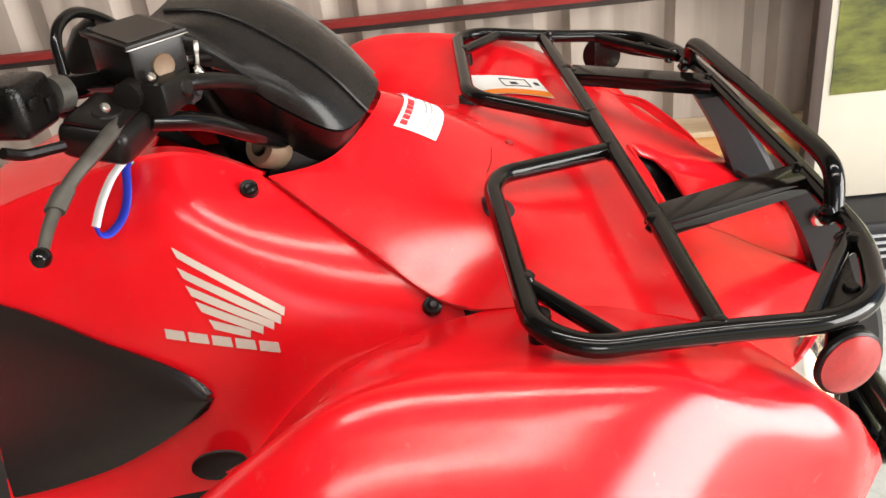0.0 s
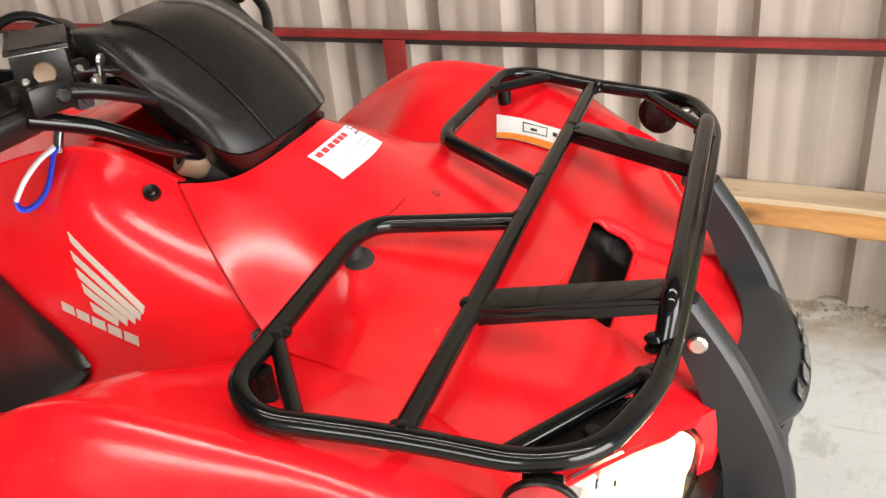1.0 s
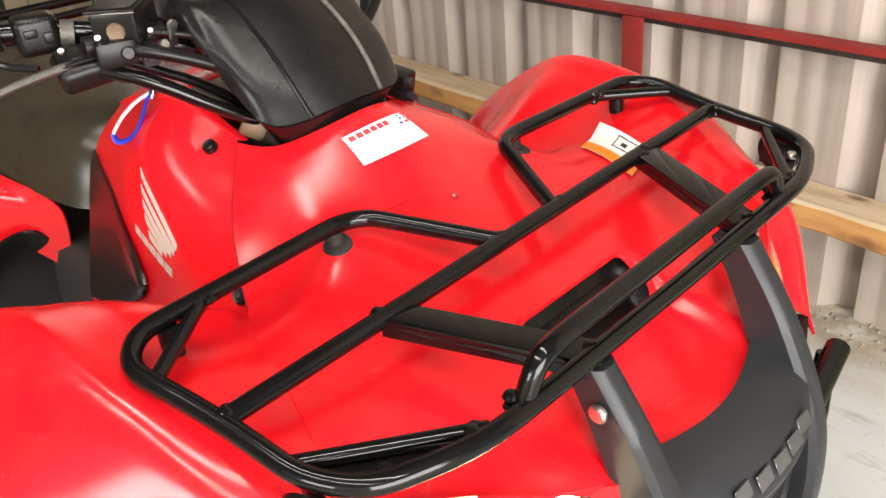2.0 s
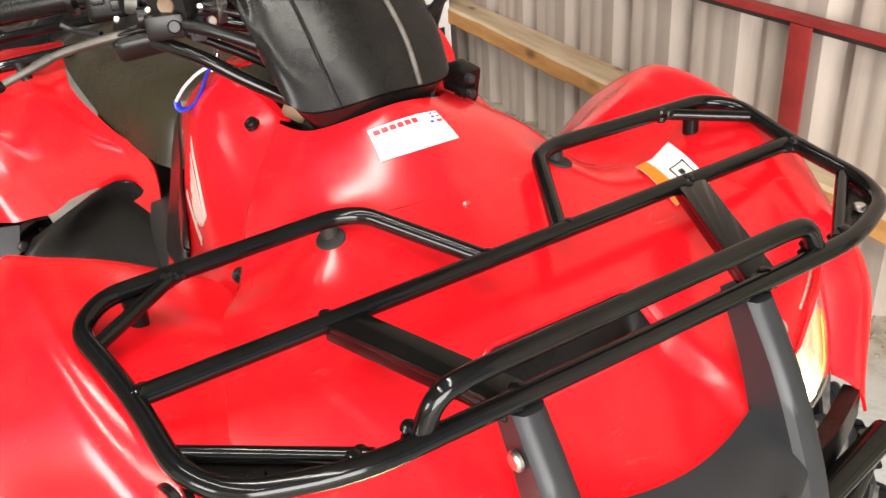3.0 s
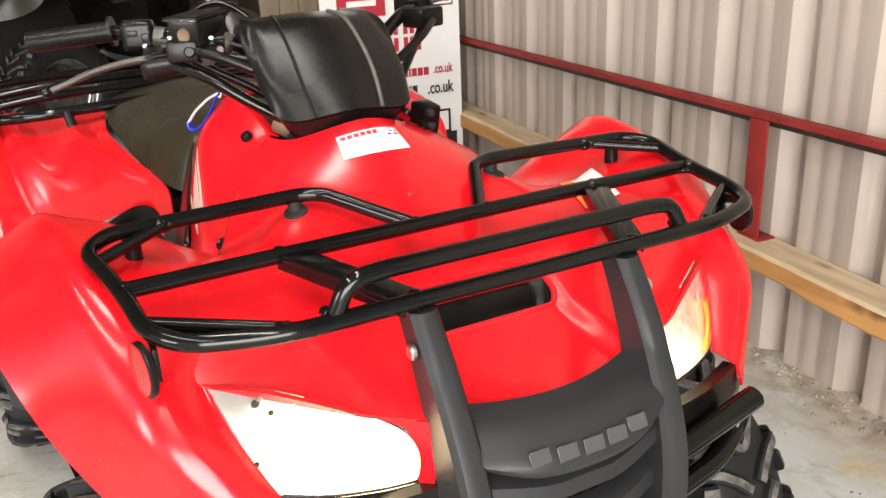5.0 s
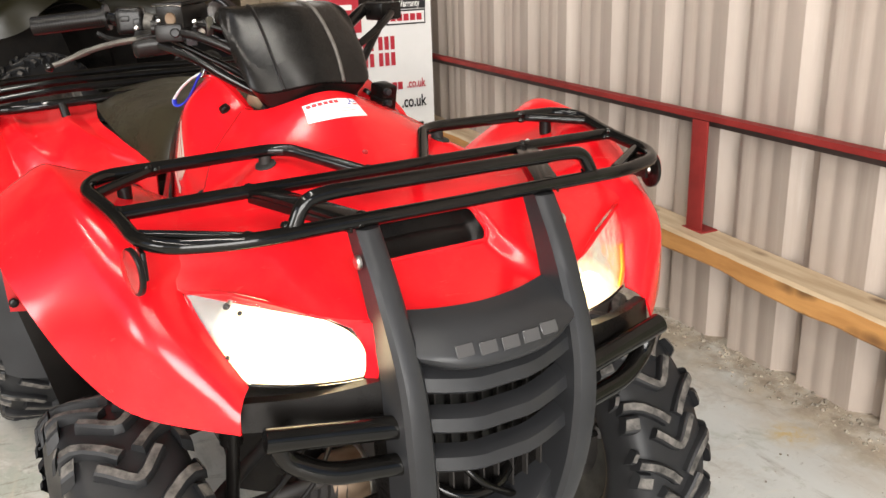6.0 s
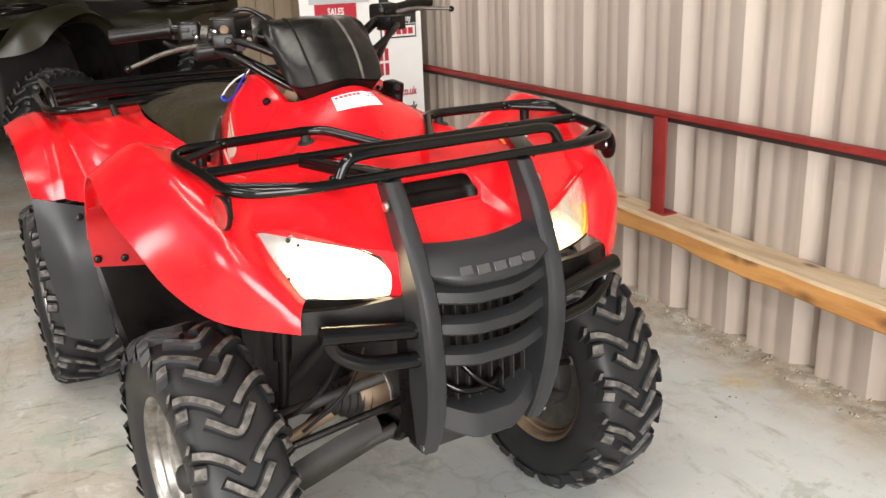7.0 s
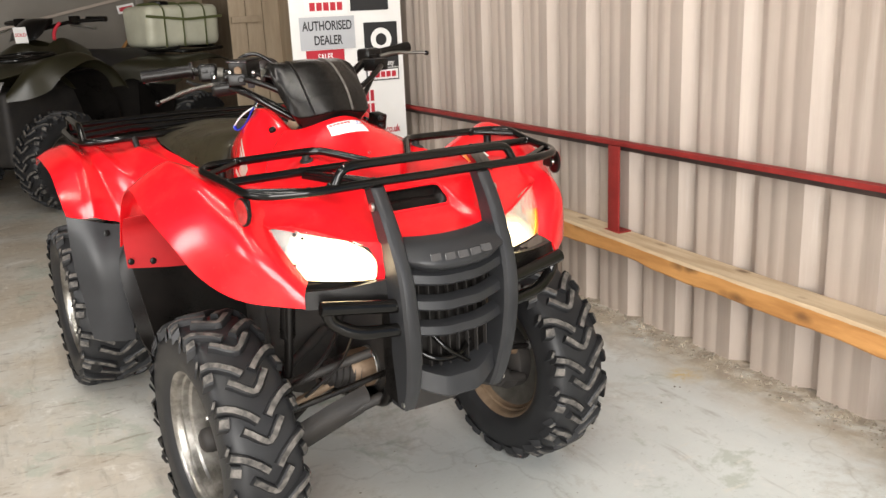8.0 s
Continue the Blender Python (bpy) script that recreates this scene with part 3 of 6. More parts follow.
# dark knee panel let into each side


def pod_uv(x, z):
    """Where on the side panel a point of its side view lies."""
    u, v = 0.5, 0.5
    for _ in range(12):
        p = POD(u, v)
        a, b = (POD(u + 0.004, v) - p) / 0.004, (POD(u, v + 0.004) - p) / 0.004
        det = a.x * b.z - b.x * a.z
        dx, dz = x - p.x, z - p.z
        u += max(-0.2, min(0.2, (dx * b.z - b.x * dz) / det))
        v += max(-0.2, min(0.2, (a.x * dz - dx * a.z) / det))
        u, v = max(-0.05, min(1.05, u)), max(-0.02, min(1.02, v))
    return u, v


def on_side(x, z, lift):
    """The side panel's surface at a point of its side view, lifted outwards."""
    u, v = pod_uv(x, z)
    p = POD(u, v)
    n = (POD(u + 0.01, v) - POD(u - 0.01, v)).cross(POD(u, v + 0.01) - POD(u, v - 0.01))
    n = n.normalized() if n.y > 0 else -n.normalized()
    return p - n * lift


def side_decal(corners, lift=0.0012, nu=8, nv=2, thick=0.0008):
    """A thin plate that follows the side panel, over four corners (x, z)."""
    a, b, c, d = [Vector((*q, 0)) for q in corners]

    def fn(u, v):
        q = (a.lerp(b, u)).lerp(d.lerp(c, u), v)
        return on_side(q.x, q.y, lift)
    return sheet(fn, nu, nv, thick, None, 1)


def knee(lift):
    top = [(0, -0.655, 0.942), (0.22, -0.590, 0.925), (0.45, -0.520, 0.898), (0.68, -0.465, 0.879), (0.84, -0.428, 0.861), (0.95, -0.406, 0.843), (1, -0.400, 0.833)]
    low = [(0, -0.660, 0.708), (0.22, -0.600, 0.723), (0.45, -0.530, 0.747), (0.68, -0.476, 0.774), (0.84, -0.436, 0.799), (0.95, -0.408, 0.818), (1, -0.400, 0.831)]
    return sheet(lambda u, v: on_side(*spline(top, u).lerp(spline(low, u), v), lift + 0.006 * math.sin(math.pi * v) ** 0.5), 20, 10, 0.004, None, 1)


both("knee_panel", lambda: knee(0.003), KNEE, "glossy brown-black knee panel")
both("panel_hole", lambda: moved(lathe([(0, 0.003), (0.022, 0.003), (0.026, 0.0), (0.026, -0.003)], 20, "y"), pose(-0.403, -0.2765, 0.760, 12, 0, 6) @ Matrix.Diagonal((1.15, 1, 0.95, 1))), DARK, "dark oval opening")
for place in ((-0.331, -0.146, 1.020), (-0.152, -0.249, 0.911)):
    for s in (1, -1):
        p = Vector((place[0], s * place[1], place[2]))
        m = Matrix.Translation(p) @ Vector((0.25, s * -0.55, 0.8)).to_track_quat("Z", "Y").to_matrix().to_4x4()
        part("panel_clip", moved(lathe([(0, 0.004), (0.004, 0.005), (0.006, 0.003), (0.0095, 0.004), (0.0105, -0.003)], 16, "z"), m), BLACK, atv)
m = Matrix.Translation((-0.036, 0.0, 0.972)) @ Vector((0.45, 0, 0.9)).to_track_quat("Z", "Y").to_matrix().to_4x4()
part("panel_rivet", moved(lathe([(0, 0.003), (0.003, 0.0025), (0.005, 0.001), (0.0055, -0.002)], 14, "z"), m), REFLECTOR, atv)

# front rack
RZ, TR = 0.967, 0.0102


def rack_part(name, pts, r=0.0125, bend=0.035, label=""):
    part(name, tube(pts, r, bend, 12, False, 6), TUBE, atv, label)


for s in (-1, 1):
    rack_part("rack_frame", [(0.270, 0.0, 0.956), (0.270, s * 0.15, 0.957), (0.267, s * 0.300, 0.955), (0.232, s * 0.390, 0.955), (0.184, s * 0.418, 0.957), (0.080, s * 0.424, RZ), (-0.030, s * 0.444, 0.981), (-0.068, s * 0.413, 0.986), (-0.074, s * 0.155, 0.989), (-0.060, s * 0.122, 0.988), (0.074, s * 0.050, RZ)], TR, 0.05)
    rack_part("rack_corner_brace", [(-0.068, s * 0.34, 0.985), (0.000, s * 0.434, 0.977)], 0.0078, 0)
    rack_part("rack_corner_brace", [(0.160, s * 0.417, 0.957), (0.258, s * 0.280, 0.954)], 0.0078, 0)
    a, b = Vector((0.084, s * (0.238 if s > 0 else 0.227), 0.970)), Vector((0.268, s * 0.152, 0.960))
    m = frame_on(a, b - a, Vector((0, 0, 1)).cross(b - a))
    bar = part("rack_flat_bar", moved(box(0, -0.018, -0.004, 0.203, 0.018, 0.003, 0.001), m), TUBE, atv)
    part("lip", moved(box(0, -0.018, -0.016, 0.203, -0.0145, -0.004, 0.0008), m), TUBE, bar)
    part("lip", moved(box(0, 0.0145, -0.016, 0.203, 0.018, -0.004, 0.0008), m), TUBE, bar)
    # mounting stay under the inner corner, with its rubber boss
    part("rack_stay", tube([(-0.076, s * 0.160, 0.980), (-0.072, s * 0.160, 0.93)], 0.0105, 0), DARK, atv, "brown rubber rack stay")
    part("rack_stay", tube([(-0.060, s * 0.385, 0.980), (-0.058, s * 0.385, 0.93)], 0.011, 0), BLACK, atv)
    DISC = (0.174, 0.438, 0.919) if s > 0 else (0.194, 0.428, 0.920)
    disc = part("side_reflector", moved(lathe([(0, 0.004), (0.029, 0.004), (0.0315, 0.002), (0.0315, -0.003), (0.027, -0.005), (0, -0.005)], 28, "y"), pose(DISC[0], s * DISC[1], DISC[2], 0, 0, -11 * s) @ Matrix.Diagonal((1, s, 1, 1))), BLACK, atv, "round black-backed side reflector")
    part("lens", moved(lathe([(0, 0.005), (0.018, 0.0045), (0.0285, 0.001), (0.0285, 0)], 28, "y"), pose(DISC[0], s * (DISC[1] + 0.004), DISC[2] + 0.001, 0, 0, -11 * s) @ Matrix.Diagonal((1, s, 1, 1))), REFLECTOR, disc, "round red reflector lens")
    part("reflector_nut", moved(bolt_head((0, 0, 0), 0.008, 0.006), pose(DISC[0], s * (DISC[1] - 0.005), DISC[2], s * 90)), STEEL, disc)
    plate = joined(sheet(net([[(0.166, s * 0.408, 0.949), (0.190, s * 0.400, 0.949), (0.222, s * 0.386, 0.949)], [(0.180, s * 0.388, 0.946), (0.200, s * 0.374, 0.946), (0.232, s * 0.352, 0.946)], [(0.204, s * 0.352, 0.946), (0.218, s * 0.338, 0.946), (0.244, s * 0.312, 0.946)]]), 8, 8, 0.004), box(DISC[0] - 0.016, s * 0.416 - 0.003, DISC[2] - 0.01, DISC[0] + 0.016, s * 0.416 + 0.003, 0.947, 0.001))
    part("reflector_bracket", plate, BLACK, atv, "black plate in the rack's corner")
    part("bracket_bolt", bolt_head((0.222, s * 0.366, 0.949), 0.008, 0.006), STEEL if s > 0 else BLACK, atv)
rack_part("rack_cross_bar", [(0.084, -0.424, RZ), (0.084, -0.2, RZ + 0.002), (0.078, 0.2, RZ + 0.001), (0.072, 0.424, RZ - 0.002)], TR, 0.05)
rack_part("rack_raised_bar", [(0.262, -0.240, 0.957), (0.266, -0.224, 0.996), (0.267, -0.185, 1.001), (0.261, 0.19, 0.997), (0.260, 0.222, 0.993), (0.262, 0.240, 0.957)], TR, 0.026)

# weld beads where the rack's tubes meet
for s in (-1, 1):
    for k, q in enumerate(((0.080, s * 0.420, 0.967), (0.076, s * 0.054, 0.968), (0.267, s * 0.152, 0.957), (0.084, s * 0.238, 0.968), (0.256, s * 0.240, 0.957), (-0.066, s * 0.34, 0.985), (0.250, s * 0.295, 0.954))):
        part("weld_bead", moved(joined(*[moved(lathe([(0, 0.006), (0.006, 0.004), (0.0085, 0.0), (0.006, -0.004), (0, -0.006)], 8, "z"), pose(0.005 * math.cos(2.1 * i + k), 0.007 * math.sin(2.1 * i + k), 0.006 * math.cos(1.3 * i))) for i in range(4)]), Matrix.Translation(q)), TUBE, atv)

# brush guard
def guard_blade(s):
    """One upright of the guard: a thick curved blade with rounded front edges."""
    keys = [(0.0, 0.284, 0.142, 0.946, 0.017, 0.045), (0.18, 0.334, 0.141, 0.870, 0.018, 0.055), (0.38, 0.382, 0.138, 0.765, 0.019, 0.068), (0.52, 0.396, 0.136, 0.675, 0.020, 0.075), (0.7, 0.390, 0.130, 0.575, 0.020, 0.078), (0.88, 0.365, 0.124, 0.480, 0.019, 0.085), (1.0, 0.337, 0.122, 0.425, 0.017, 0.06)]
    b = bmesh.new()
    rings = []
    n = 30
    for i in range(n + 1):
        x, y, z, w, d = spline(keys, i / n)
        prof = [(-d, -w), (-0.010, -w), (-0.002, -w + 0.006), (0.0, -w + 0.013), (0.0, w - 0.013), (-0.002, w - 0.006), (-0.010, w), (-d, w)]
        rings.append([b.verts.new((x + a, s * (y + c), z)) for a, c in prof])
    for p, q in zip(rings, rings[1:]):
        for k in range(8):
            b.faces.new([p[k], p[(k + 1) % 8], q[(k + 1) % 8], q[k]])
    b.faces.new(rings[0])
    b.faces.new(list(reversed(rings[-1])))
    return b


guard = part("brush_guard", joined(guard_blade(1), guard_blade(-1)), GREY, atv, "dark grey plastic brush guard", 35)


def curved_slat(z0, z1, x_mid, x_end, half, depth=0.05, rise=0.012):
    """A bowed slat between the uprights."""
    b = bmesh.new()
    rings = []
    n = 14
    for i in range(n + 1):
        v = -1 + 2 * i / n
        bow = 1 - (max(0.0, abs(v) - 0.30) / 0.70) ** 1.3
        x = x_end + (x_mid - x_end) * bow
        lift = -rise * bow + rise
        prof = [(-depth, z0 + 0.012 + lift), (-0.006, z0 + lift), (0, z0 + 0.005 + lift), (-0.004, z1 - 0.004 + lift), (-0.012, z1 + lift), (-depth, z1 + 0.006 + lift)]
        rings.append([b.verts.new((x + a, v * half, c)) for a, c in prof])
    for p, q in zip(rings, rings[1:]):
        for k in range(6):
            b.faces.new([p[k], p[(k + 1) % 6], q[(k + 1) % 6], q[k]])
    b.faces.new(rings[0])
    b.faces.new(list(reversed(rings[-1])))
    return b


for z in (0.724, 0.664, 0.604):
    part("grille_slat", curved_slat(z, z + 0.027, 0.389, 0.367, 0.124, 0.030), GREY, guard)
part("skid_bar", curved_slat(0.448, 0.503, 0.381, 0.341, 0.118, 0.10, 0.034), GREY, guard)
# top panel of the guard, under the nose of the hood
TOPP = net([
    [(0.290, -0.146, 0.834), (0.316, -0.07, 0.830), (0.326, 0.0, 0.829), (0.316, 0.07, 0.830), (0.290, 0.146, 0.834)],
    [(0.338, -0.142, 0.815), (0.366, -0.07, 0.815), (0.375, 0.0, 0.815), (0.366, 0.07, 0.815), (0.338, 0.142, 0.815)],
    [(0.372, -0.124, 0.790), (0.396, -0.07, 0.778), (0.404, 0.0, 0.775), (0.396, 0.07, 0.778), (0.372, 0.124, 0.790)],
    [(0.340, -0.122, 0.774), (0.366, -0.07, 0.757), (0.374, 0.0, 0.754), (0.366, 0.07, 0.757), (0.340, 0.122, 0.774)],
])
part("guard_panel", sheet(TOPP, 14, 20, 0.005), GREY, guard)
for k in range(5):
    y = -0.068 + 0.034 * k
    part("raised_mark", moved(box(-0.0135, -0.0088, 0, 0.0135, 0.0088, 0.002, 0.0008, 1), frame_on(TOPP(0.52, 0.5 + y / 0.285) + Vector((0.0005, 0, 0.0005)), (0, 1, 0), (-0.4, 0, 0.8))), EMBOSS, guard)
part("grille_backing", box(0.25, -0.115, 0.50, 0.31, 0.115, 0.80, 0.01), BLACK, atv)
for k in range(9):
    part("radiator_fin", box(0.31, -0.105 + 0.026 * k, 0.50, 0.322, -0.102 + 0.026 * k, 0.79, 0), DARK, atv)
for s in (-1, 1):
    part("guard_bolt", moved(bolt_head((0, 0, 0), 0.010, 0.006), pose(0.286, s * 0.162, 0.906, -s * 90, 0, 0)), STEEL, atv)
    part("guard_bolt", moved(bolt_head((0, 0, 0), 0.007, 0.004), pose(0.333, s * 0.143, 0.44, s * 90, 0, 0)), STEEL, atv)
    # dark inner cheeks beside the grille
    part("guard_cheek", sheet(net([[(0.29, s * 0.155, 0.825), (0.340, s * 0.148, 0.80)], [(0.29, s * 0.16, 0.66), (0.355, s * 0.143, 0.64)], [(0.27, s * 0.15, 0.45), (0.330, s * 0.133, 0.42)]]), 12, 3, 0.006), BLACK, atv)
    # side tubes of the bumper
    part("bumper_tube", tube([(0.355, s * 0.14, 0.690), (0.332, s * 0.325, 0.716)], 0.0165, 0), TUBE, atv)
    part("bumper_tube", tube([(0.358, s * 0.135, 0.635), (0.342, s * 0.250, 0.645), (0.326, s * 0.300, 0.675), (0.326, s * 0.310, 0.712)], 0.0155, 0.05), TUBE, atv)
    # dark inner arch behind the lamp
    part("inner_arch", sheet(net([[(0.225, s * 0.14, 0.73), (0.215, s * 0.25, 0.735), (0.185, s * 0.35, 0.735)], [(0.180, s * 0.14, 0.68), (0.165, s * 0.24, 0.685), (0.140, s * 0.33, 0.69)], [(0.110, s * 0.13, 0.64), (0.095, s * 0.22, 0.65), (0.070, s * 0.31, 0.66)]]), 8, 8, 0.004), BLACK, atv, "dark inner wheel arch")
    # black tray under the lamp
    part("lamp_tray", joined(sheet(net([[(0.264, s * 0.334, 0.738), (0.296, s * 0.25, 0.738), (0.318, s * 0.155, 0.745)], [(0.266, s * 0.336, 0.697), (0.300, s * 0.25, 0.694), (0.322, s * 0.155, 0.698)]]), 3, 10, 0.02)), BLACK, atv)
    # red strip of the hood that runs down beside the lamp
    part("nose_side", sheet(net([[(0.284, s * 0.182, 0.824), (0.314, s * 0.150, 0.826)], [(0.298, s * 0.168, 0.786), (0.320, s * 0.148, 0.786)], [(0.292, s * 0.168, 0.742), (0.312, s * 0.150, 0.742)]]), 10, 5, 0.005), RED, atv)
    part("lamp_screw", moved(bolt_head((0, 0, 0), 0.005, 0.003), pose(0.302, s * 0.205, 0.712, 0, 90, 0)), STEEL, atv)

# headlights
LENS = net([
    [(0.171, -0.369, 0.874), (0.212, -0.320, 0.875), (0.255, -0.240, 0.847), (0.283, -0.180, 0.816)],
    [(0.202, -0.358, 0.830), (0.254, -0.295, 0.831), (0.286, -0.215, 0.812), (0.294, -0.166, 0.792)],
    [(0.236, -0.338, 0.786), (0.274, -0.280, 0.785), (0.292, -0.210, 0.772), (0.295, -0.160, 0.762)],
    [(0.257, -0.315, 0.756), (0.276, -0.270, 0.750), (0.286, -0.210, 0.742), (0.288, -0.166, 0.738)],
])
GLASS = material("lamp_lens", (0.95, 0.95, 0.93), 0.04)
GLASS.node_tree.nodes["Principled BSDF"].inputs["Transmission Weight"].default_value = 1.0
GLASS.node_tree.nodes["Principled BSDF"].inputs["IOR"].default_value = 1.25


def glow(name, colour, strength):
    m = bpy.data.materials.new(name)
    m.use_nodes = True
    e = m.node_tree.nodes["Principled BSDF"]
    e.inputs["Base Color"].default_value = (0.8, 0.78, 0.7, 1)
    e.inputs["Emission Color"].default_value = (*colour, 1)
    e.inputs["Emission Strength"].default_value = strength
    return m


LIT = glow("lit_headlight", (1.0, 0.76, 0.44), 9.0)


def hot_spot(m, low, high, radius, centre=(0.245, -0.24, 0.785)):
    """Emission that is strongest round the bulb and falls off over the reflector."""
    t = node(m, "ShaderNodeTexCoord")
    r = node(m, "ShaderNodeVectorMath")
    r.operation = "DISTANCE"
    r.inputs[1].default_value = centre
    link(m, t.outputs["Object"], r.inputs[0])
    k = node(m, "ShaderNodeMapRange")
    k.inputs["From Max"].default_value = radius
    k.inputs["To Min"].default_value, k.inputs["To Max"].default_value = high, low
    link(m, r.outputs["Value"], k.inputs[0])
    link(m, k.outputs[0], m.node_tree.nodes["Principled BSDF"].inputs["Emission Strength"])


hot_spot(LIT, 0.0, 11.0, 0.132, (0.268, -0.238, 0.780))
LIT.node_tree.nodes["Principled BSDF"].inputs["Base Color"].default_value = (0.16, 0.15, 0.14, 1)
LIT.node_tree.nodes["Principled BSDF"].inputs["Metallic"].default_value = 0.3
LIT.node_tree.nodes["Principled BSDF"].inputs["Roughness"].default_value = 0.3
LITL = glow("lit_reflector", (1.0, 0.74, 0.38), 0.55)
hot_spot(LITL, 0.06, 3.2, 0.085, (0.295, 0.245, 0.752))
LITL.node_tree.nodes["Principled BSDF"].inputs["Metallic"].default_value = 0.8
LITL.node_tree.nodes["Principled BSDF"].inputs["Roughness"].default_value = 0.25
flutes = node(LITL, "ShaderNodeTexVoronoi", Scale=70.0)
link(LITL, coords(LITL, (1, 1, 0.5)), flutes.inputs["Vector"])
relief = node(LITL, "ShaderNodeBump", Strength=0.9, Distance=0.004)
link(LITL, flutes.outputs["Distance"], relief.inputs["Height"])
link(LITL, relief.outputs[0], LITL.node_tree.nodes["Principled BSDF"].inputs["Normal"])
BULB = glow("lit_bulb", (1.0, 0.80, 0.5), 8.0)
AMBER = material("amber_lens", (0.85, 0.33, 0.03), 0.15, coat=0.5)
for s in (-1, 1):
    def turned(b):
        return b if s < 0 else mirror_y(b)
    lamp = part("headlight", turned(sheet(lambda u, v: LENS(0.02 + 0.96 * u, 0.02 + 0.96 * v) + Vector((-0.006, 0, -0.007 * (1 - u))) + Vector((-0.03, 0, 0)) * math.sin(math.pi * u) * math.sin(math.pi * v), 14, 16, 0.003, None, 1)), LIT if s < 0 else LITL, atv, "lit headlight" if s < 0 else "headlight with bright reflector")
    part("lamp_brow", turned(sheet(lambda u, v: HOOD(1, 0.25 * v).lerp(LENS(0, v) + Vector((0.006, 0, 0.001)), u), 5, 18, 0.004)), RED, lamp, "red edge of the hood over the lamp")
    part("lens", turned(sheet(LENS, 16, 18, 0.003, None, 1)), GLASS, lamp, "clear headlight lens").visible_shadow = False
    part("lamp_rim", turned(joined(*[tube([LENS(u, v) + Vector((-0.004, 0, 0)) for u, v in pts], 0.0025, 0, 6) for pts in (
        [(k / 10, 1.0) for k in range(11)], [(1.0, k / 10) for k in range(11)])])), BLACK, lamp)
    if s < 0:
        for k, (u, v, r) in enumerate(((0.17, 0.26, 0.0045), (0.13, 0.30, 0.0035), (0.22, 0.30, 0.003), (0.62, 0.06, 0.003))):
            part("reflector_clip", moved(lathe([(0, 0.002), (r, 0.002), (r * 1.2, 0.0)], 8, "x"), Matrix.Translation(LENS(u, v) + Vector((-0.006, 0, 0)))), STEEL if k == 1 else DARK, lamp)
    if s > 0:
        part("bulb", turned(moved(lathe([(0, 0.02), (0.010, 0.016), (0.016, 0.004), (0.016, -0.01), (0, -0.012)], 20, "x"), pose(0.272, -0.235, 0.785))), BULB, lamp, "lit bulb")
        part("indicator", turned(sheet(lambda u, v: LENS(0.45 + 0.5 * u, 0.02 + 0.10 * v) + Vector((-0.006, 0, 0)), 8, 4, 0.003)), AMBER, lamp, "amber side lamp")


for s in (0, 1):
    part("panel_joint", tube([HOOD(0.02 + 0.34 * k / 24, s) + Vector((0, 0, 0.0002)) for k in range(25)], 0.0012, 0, 6), RED_DARK, atv)
part("panel_seam", tube([HOOD(0.300 + 0.012 * math.cos(k / 3), 0.36 + 0.022 * k) + Vector((0, 0, 0.0002)) for k in range(5)], 0.0008, 0, 6), RED_DARK, atv)


def hood_spot(x, y):
    """Frame on the hood's surface over a point of the plan."""
    u, v = min(((i / 120, j / 120) for i in range(121) for j in range(121)), key=lambda q: (HOOD(*q).x - x) ** 2 + (HOOD(*q).y - y) ** 2)
    return frame_on(HOOD(u, v), HOOD(u, min(1, v + 0.02)) - HOOD(u, v - 0.02), HOOD(u - 0.02, v) - HOOD(u + 0.02, v))


for s in (-1, 1):
    part("boss_hole", moved(lathe([(0, 0.0012), (0.0165, 0.0012), (0.0175, -0.001)], 24, "z"), hood_spot(-0.066, s * 0.163)), DARK, atv, "dark round hole for the rack stay")
# handlebar cover, turned a little with the steering
HALF = [
    [(-0.385, 0.125, 1.160), (-0.330, 0.132, 1.145), (-0.285, 0.130, 1.102), (-0.222, 0.112, 1.060), (-0.184, 0.0, 1.072)],
    [(-0.390, 0.132, 1.176), (-0.342, 0.136, 1.168), (-0.300, 0.132, 1.134), (-0.246, 0.110, 1.106), (-0.222, 0.0, 1.120)],
    [(-0.398, 0.126, 1.188), (-0.356, 0.130, 1.184), (-0.322, 0.124, 1.160), (-0.288, 0.100, 1.148), (-0.266, 0.0, 1.162)],
    [(-0.415, 0.110, 1.196), (-0.390, 0.112, 1.196), (-0.368, 0.108, 1.192), (-0.345, 0.088, 1.188), (-0.325, 0.0, 1.194)],
    [(-0.435, 0.085, 1.196), (-0.425, 0.086, 1.196), (-0.415, 0.084, 1.196), (-0.405, 0.070, 1.196), (-0.395, 0.0, 1.200)],
]
COVERNET = net([[(x, -0.91 * y - 0.010, z) for x, y, z in r] + [(x, 0.95 * y - 0.010, z) for x, y, z in reversed(r[:-1])] for r in HALF])
PIPING = mottled(material("dusty_seam", (0.07, 0.06, 0.05), 0.6), (0.035, 0.030, 0.026), (0.11, 0.098, 0.085), 40.0, rough=(0.5, 0.7))
cover = part("handlebar_cover", sheet(COVERNET, 30, 48, 0.005, None, -1), COVER, atv, "black plastic handlebar cover with two raised seams")
part("cover_skirt", sheet(lambda u, v: COVERNET(0, 0.06 + 0.88 * v).lerp(Vector((-0.290, -0.012, 1.000)), 0.03 + 0.40 * u) - Vector((0, 0, 0.002 + 0.035 * u)), 6, 40, 0.004), BLACK, cover, "black rubber skirt under the cover")
for s in (-1, 1):
    part("seam", tube([COVERNET(k / 20, 0.49 + s * (0.060 + 0.026 * k / 20)) + Vector((0.001, 0, 0.001)) for k in range(20)], 0.0028 if s < 0 else 0.0036, 0, 8), BLACK if s < 0 else PIPING, cover, "" if s < 0 else "dusty grey raised seam")


